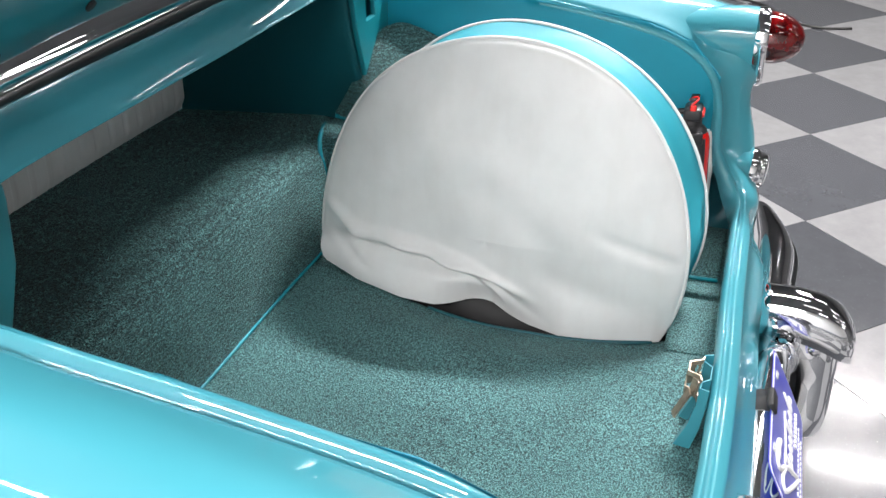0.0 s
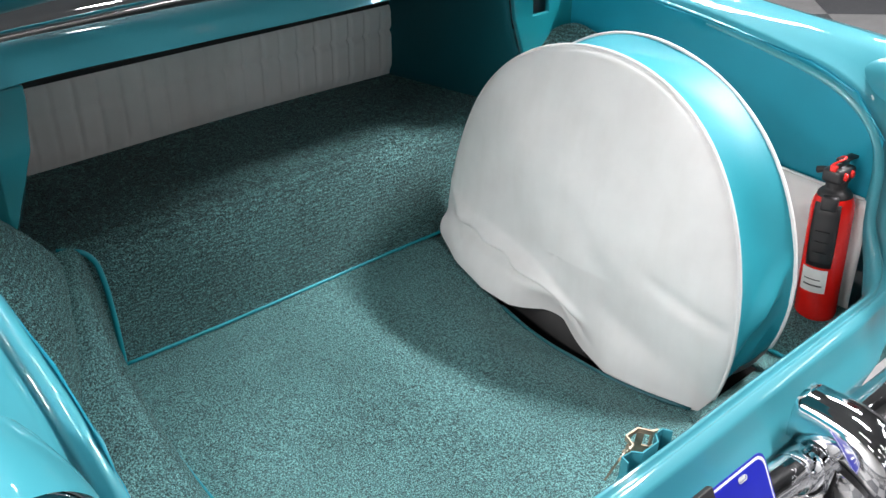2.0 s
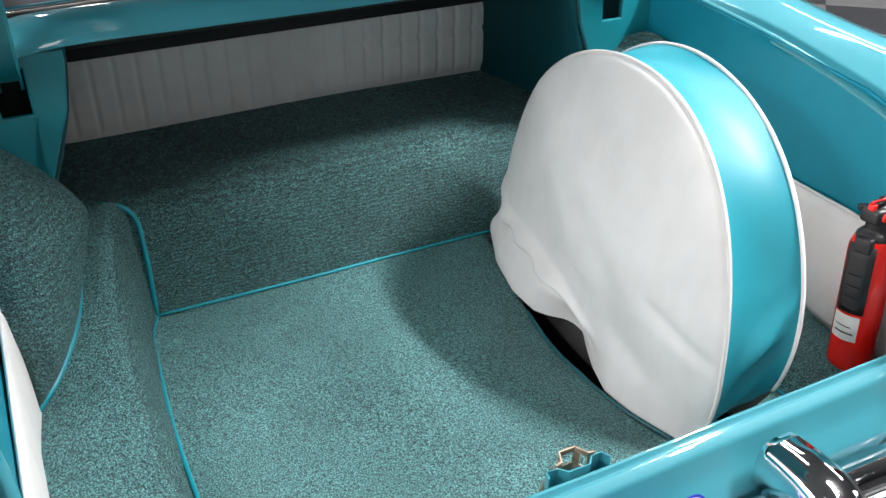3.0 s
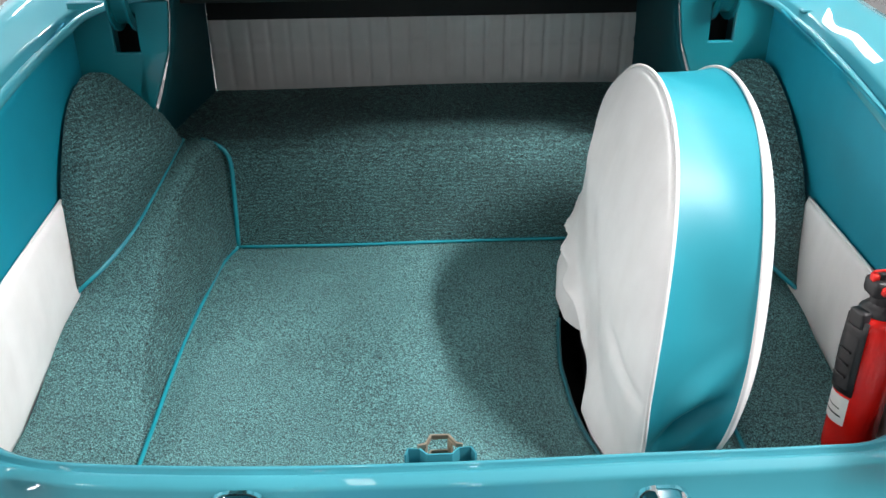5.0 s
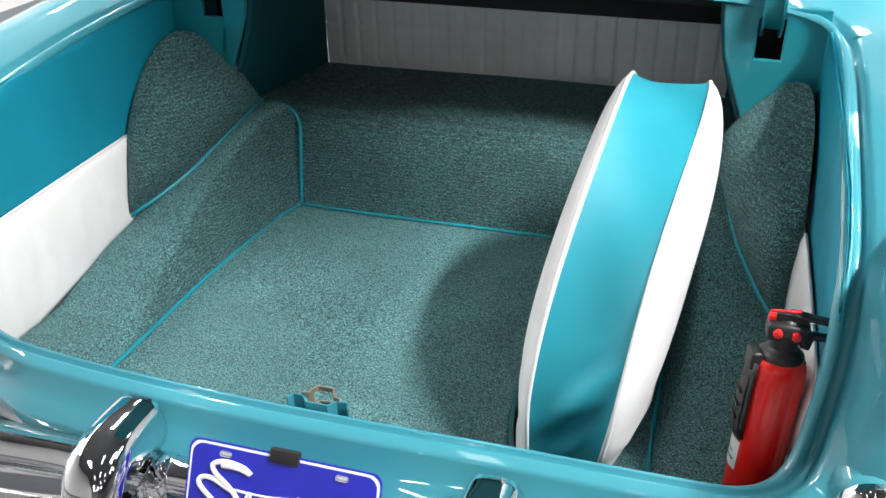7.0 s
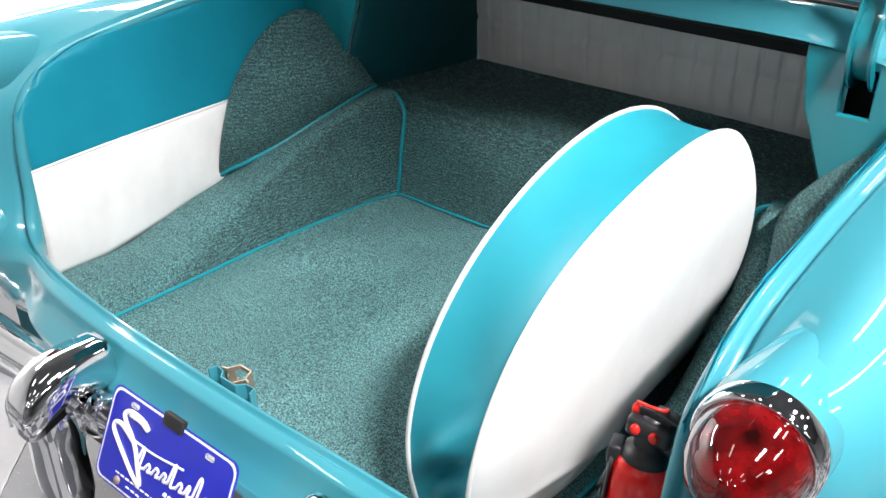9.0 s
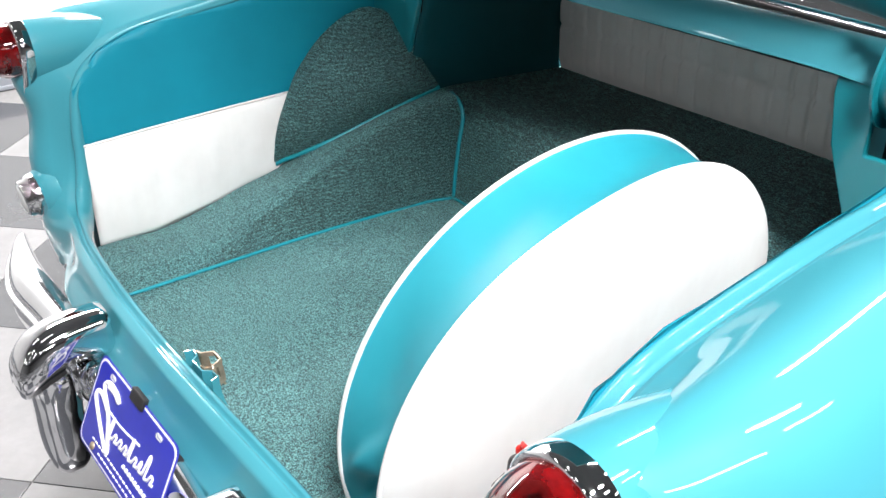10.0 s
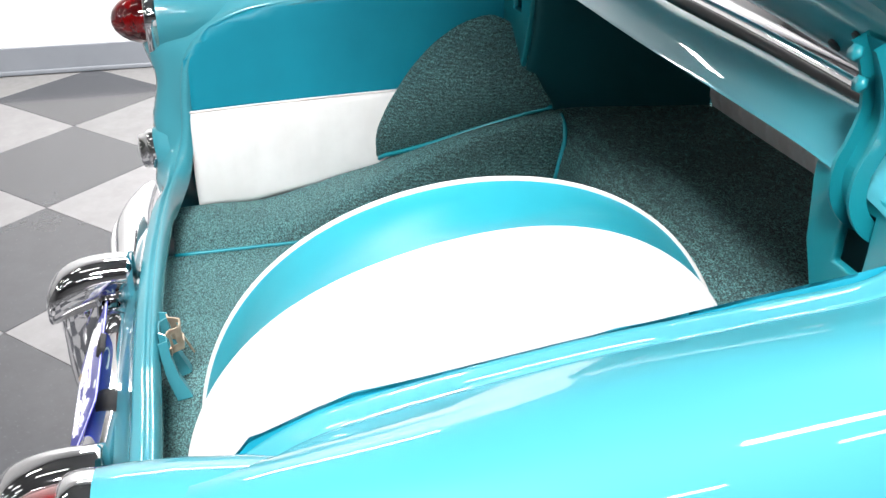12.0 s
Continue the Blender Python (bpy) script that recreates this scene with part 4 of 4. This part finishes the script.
# ---------- fire extinguisher ----------
def extinguisher():
    ex, ey = 0.603, 0.080
    e = empty("fire_extinguisher", "small red fire extinguisher with a black head", "fire extinguisher", (ex, ey, FLOOR + 0.011))
    e.rotation_euler = (radians(-3), radians(2), 0)
    e.scale = (0.87, 0.87, 1.0)
    m = pose(0, 0, 0)

    def shell(r, a0, a1, z0, z1, bow=0.0, n=15):
        return grid([[((r + bow * math.sin(math.pi * v)) * math.cos(radians(a)), (r + bow * math.sin(math.pi * v)) * math.sin(radians(a)), z0 + (z1 - z0) * v) for a in np.linspace(a0, a1, n)] for v in np.linspace(0, 1, 7)])

    part("cylinder", lathe([(0.0, 0.0), (0.034, 0.0), (0.041, 0.007), (0.0425, 0.02), (0.0425, 0.216), (0.0415, 0.228), (0.037, 0.240), (0.028, 0.248), (0.016, 0.252), (0.0, 0.253)], m, 40), RED, e)
    part("label_sleeve", shell(0.0431, 148, 222, 0.066, 0.112), PAPER, e, "white instruction label")
    part("label_print", shell(0.0434, 160, 212, 0.078, 0.081), BLACK, e)
    part("label_print", shell(0.0434, 160, 205, 0.090, 0.092), BLACK, e)
    part("collar", lathe([(0.034, 0.2435), (0.0335, 0.248), (0.027, 0.254), (0.021, 0.258), (0.020, 0.264), (0.0, 0.265)], m, 28), BLACK, e, "black plastic collar")
    hd = lathe([(0.019, 0.250), (0.021, 0.258), (0.021, 0.280), (0.017, 0.288), (0.014, 0.298), (0.0, 0.299)], m, 20)
    box(-0.030, 0.032, -0.021, 0.021, 0.270, 0.296, 0.007, bm=hd)
    box(-0.036, -0.020, -0.012, 0.012, 0.262, 0.284, 0.004, bm=hd, m=pose(0, 0, 0, 0, 12, 0))
    part("valve_head", hd, BLACK, e, "black plastic valve head")
    lv = box(-0.022, 0.064, -0.010, 0.010, 0.303, 0.309, 0.0025, m=pose(0, 0, 0, 0, 4, 0))
    box(-0.020, 0.026, -0.008, 0.008, 0.292, 0.305, 0.003, bm=lv)
    part("lever", lv, BLACK, e)
    part("carry_handle", box(0.018, 0.078, -0.008, 0.008, 0.276, 0.284, 0.003), BLACK, e)
    part("nozzle", tube([(0.0, 0.015, 0.284), (0.0, 0.030, 0.284), (0.0, 0.044, 0.280)], [0.007, 0.006, 0.0065], 12, 3), BLACK, e)
    for px in (-0.014, 0.012):
        part("gauge_button", lathe([(0.0066, 0.0), (0.0066, 0.004), (0.005, 0.006), (0.0, 0.006)], pose(px, -0.020, 0.284, 90), 16), RED_PIN, e, "red plastic button")
    part("safety_pin", tube([(-0.020, 0.004, 0.298), (-0.026, 0.0, 0.306), (-0.012, -0.010, 0.312), (0.006, -0.008, 0.313), (0.014, 0.004, 0.309), (0.004, 0.010, 0.306)], 0.0022, 6, 5), RED_PIN, e, "thin red pull-pin ring")
    part("pin_tab", box(-0.030, -0.018, -0.008, 0.006, 0.292, 0.304, 0.003), RED_PIN, e)
    br = thick(part("bracket", shell(0.0435, 160, 226, 0.118, 0.238, 0.002), BLACK, e, "black plastic mounting bracket"), 0.003, 1.0)
    part("clip_rib", shell(0.0485, 172, 214, 0.128, 0.214, 0.002), BLACK, br)
    for z in (0.146, 0.166, 0.186):
        part("clip_rib", box(-0.002, 0.002, -0.014, 0.014, z, z + 0.003, 0.001, m=pose(0.0515 * math.cos(radians(193)), 0.0515 * math.sin(radians(193)), 0, 0, 0, 13)), BLACK, br)
    part("clip_latch", box(-0.009, 0.009, -0.016, 0.016, 0.226, 0.252, 0.004, m=pose(0.040 * math.cos(radians(196)), 0.040 * math.sin(radians(196)), 0, 0, 0, 16)), BLACK, br)


extinguisher()

# ---------- cable on the floor ----------
tagged(part("floor_cable", tube([(4.75, -0.55, 0.008), (4.72, -0.36, 0.008), (4.85, -0.18, 0.008), (5.2, 0.0, 0.008), (5.5, 0.5, 0.008), (6.0, 1.0, 0.008)], 0.008, 8, 6), CABLE), "loose black cable lying on the tiled floor", "cable")

# ---------- floor tiles ----------
T = 0.622


def tile_mesh(name, mat):
    bm = bmesh.new()
    h = T / 2 - 0.0012
    rings = [[(sx * (h - i), sy * (h - i), z) for sx, sy in ((1, 1), (-1, 1), (-1, -1), (1, -1))] for i, z in ((0, -0.0035), (0, -0.0006), (0.0012, 0.0))]
    vs = [[bm.verts.new(p) for p in r] for r in rings]
    for a, b in zip(vs, vs[1:]):
        for k in range(4):
            bm.faces.new((a[k], a[(k + 1) % 4], b[(k + 1) % 4], b[k]))
    bm.faces.new(vs[-1])
    me = bpy.data.meshes.new(name)
    bm.to_mesh(me)
    bm.free()
    me.materials.append(mat)
    return me


MESHES = (tile_mesh("tile_light", TILE_L), tile_mesh("tile_dark", TILE_D))


def lay(ox, oy, turn, parity, side, rest):
    """Tiles on a lattice with one corner at (ox, oy), its diagonal turned from x by turn degrees; cut along the seam x = 0."""
    a = radians(45 + turn)
    h = T / 2 - 0.0012
    for i in range(-26, 27):
        for j in range(-26, 27):
            u, v = (i + 0.5) * T, (j + 0.5) * T
            x, y = ox + u * math.cos(a) - v * math.sin(a), oy + u * math.sin(a) + v * math.cos(a)
            if not (X0 + 0.05 < x < X1 - 0.4 and Y0 + 0.4 < y < Y1 - 0.4) or side * x < -0.42:
                continue
            colour = (i + j + parity) % 2
            m = pose(x, y, 0, 0, 0, 45 + turn)
            if side * x < 0.435:
                bm = bmesh.new()
                bm.from_mesh(MESHES[colour])
                bmesh.ops.transform(bm, matrix=m, verts=bm.verts)
                bmesh.ops.bisect_plane(bm, geom=bm.verts[:] + bm.edges[:] + bm.faces[:], plane_co=(0.001 * side, 0, 0), plane_no=(-side, 0, 0), clear_outer=True)
                if bm.faces:
                    part("tile", bm, (TILE_L, TILE_D)[colour], floor, smooth=False)
            elif abs(x) < 5.2 and -3.0 < y < 4.0:
                t = new("tile", MESHES[colour])
                t.matrix_basis = m
                t.parent = floor
            else:
                rest[colour].append([m @ Vector((sx * h, sy * h, 0)) for sx, sy in ((1, 1), (-1, 1), (-1, -1), (1, -1))])


far_tiles = ([], [])
lay(-2.181, -0.563, -1.75, 0, -1, far_tiles)
lay(2.991, -0.305, -1.45, 0, 1, far_tiles)
for colour, quads in enumerate(far_tiles):
    bm = bmesh.new()
    for q in quads:
        bm.faces.new([bm.verts.new(v) for v in q])
    part("far_tiles", bm, (TILE_L, TILE_D)[colour], floor, smooth=False, kind="stuff")
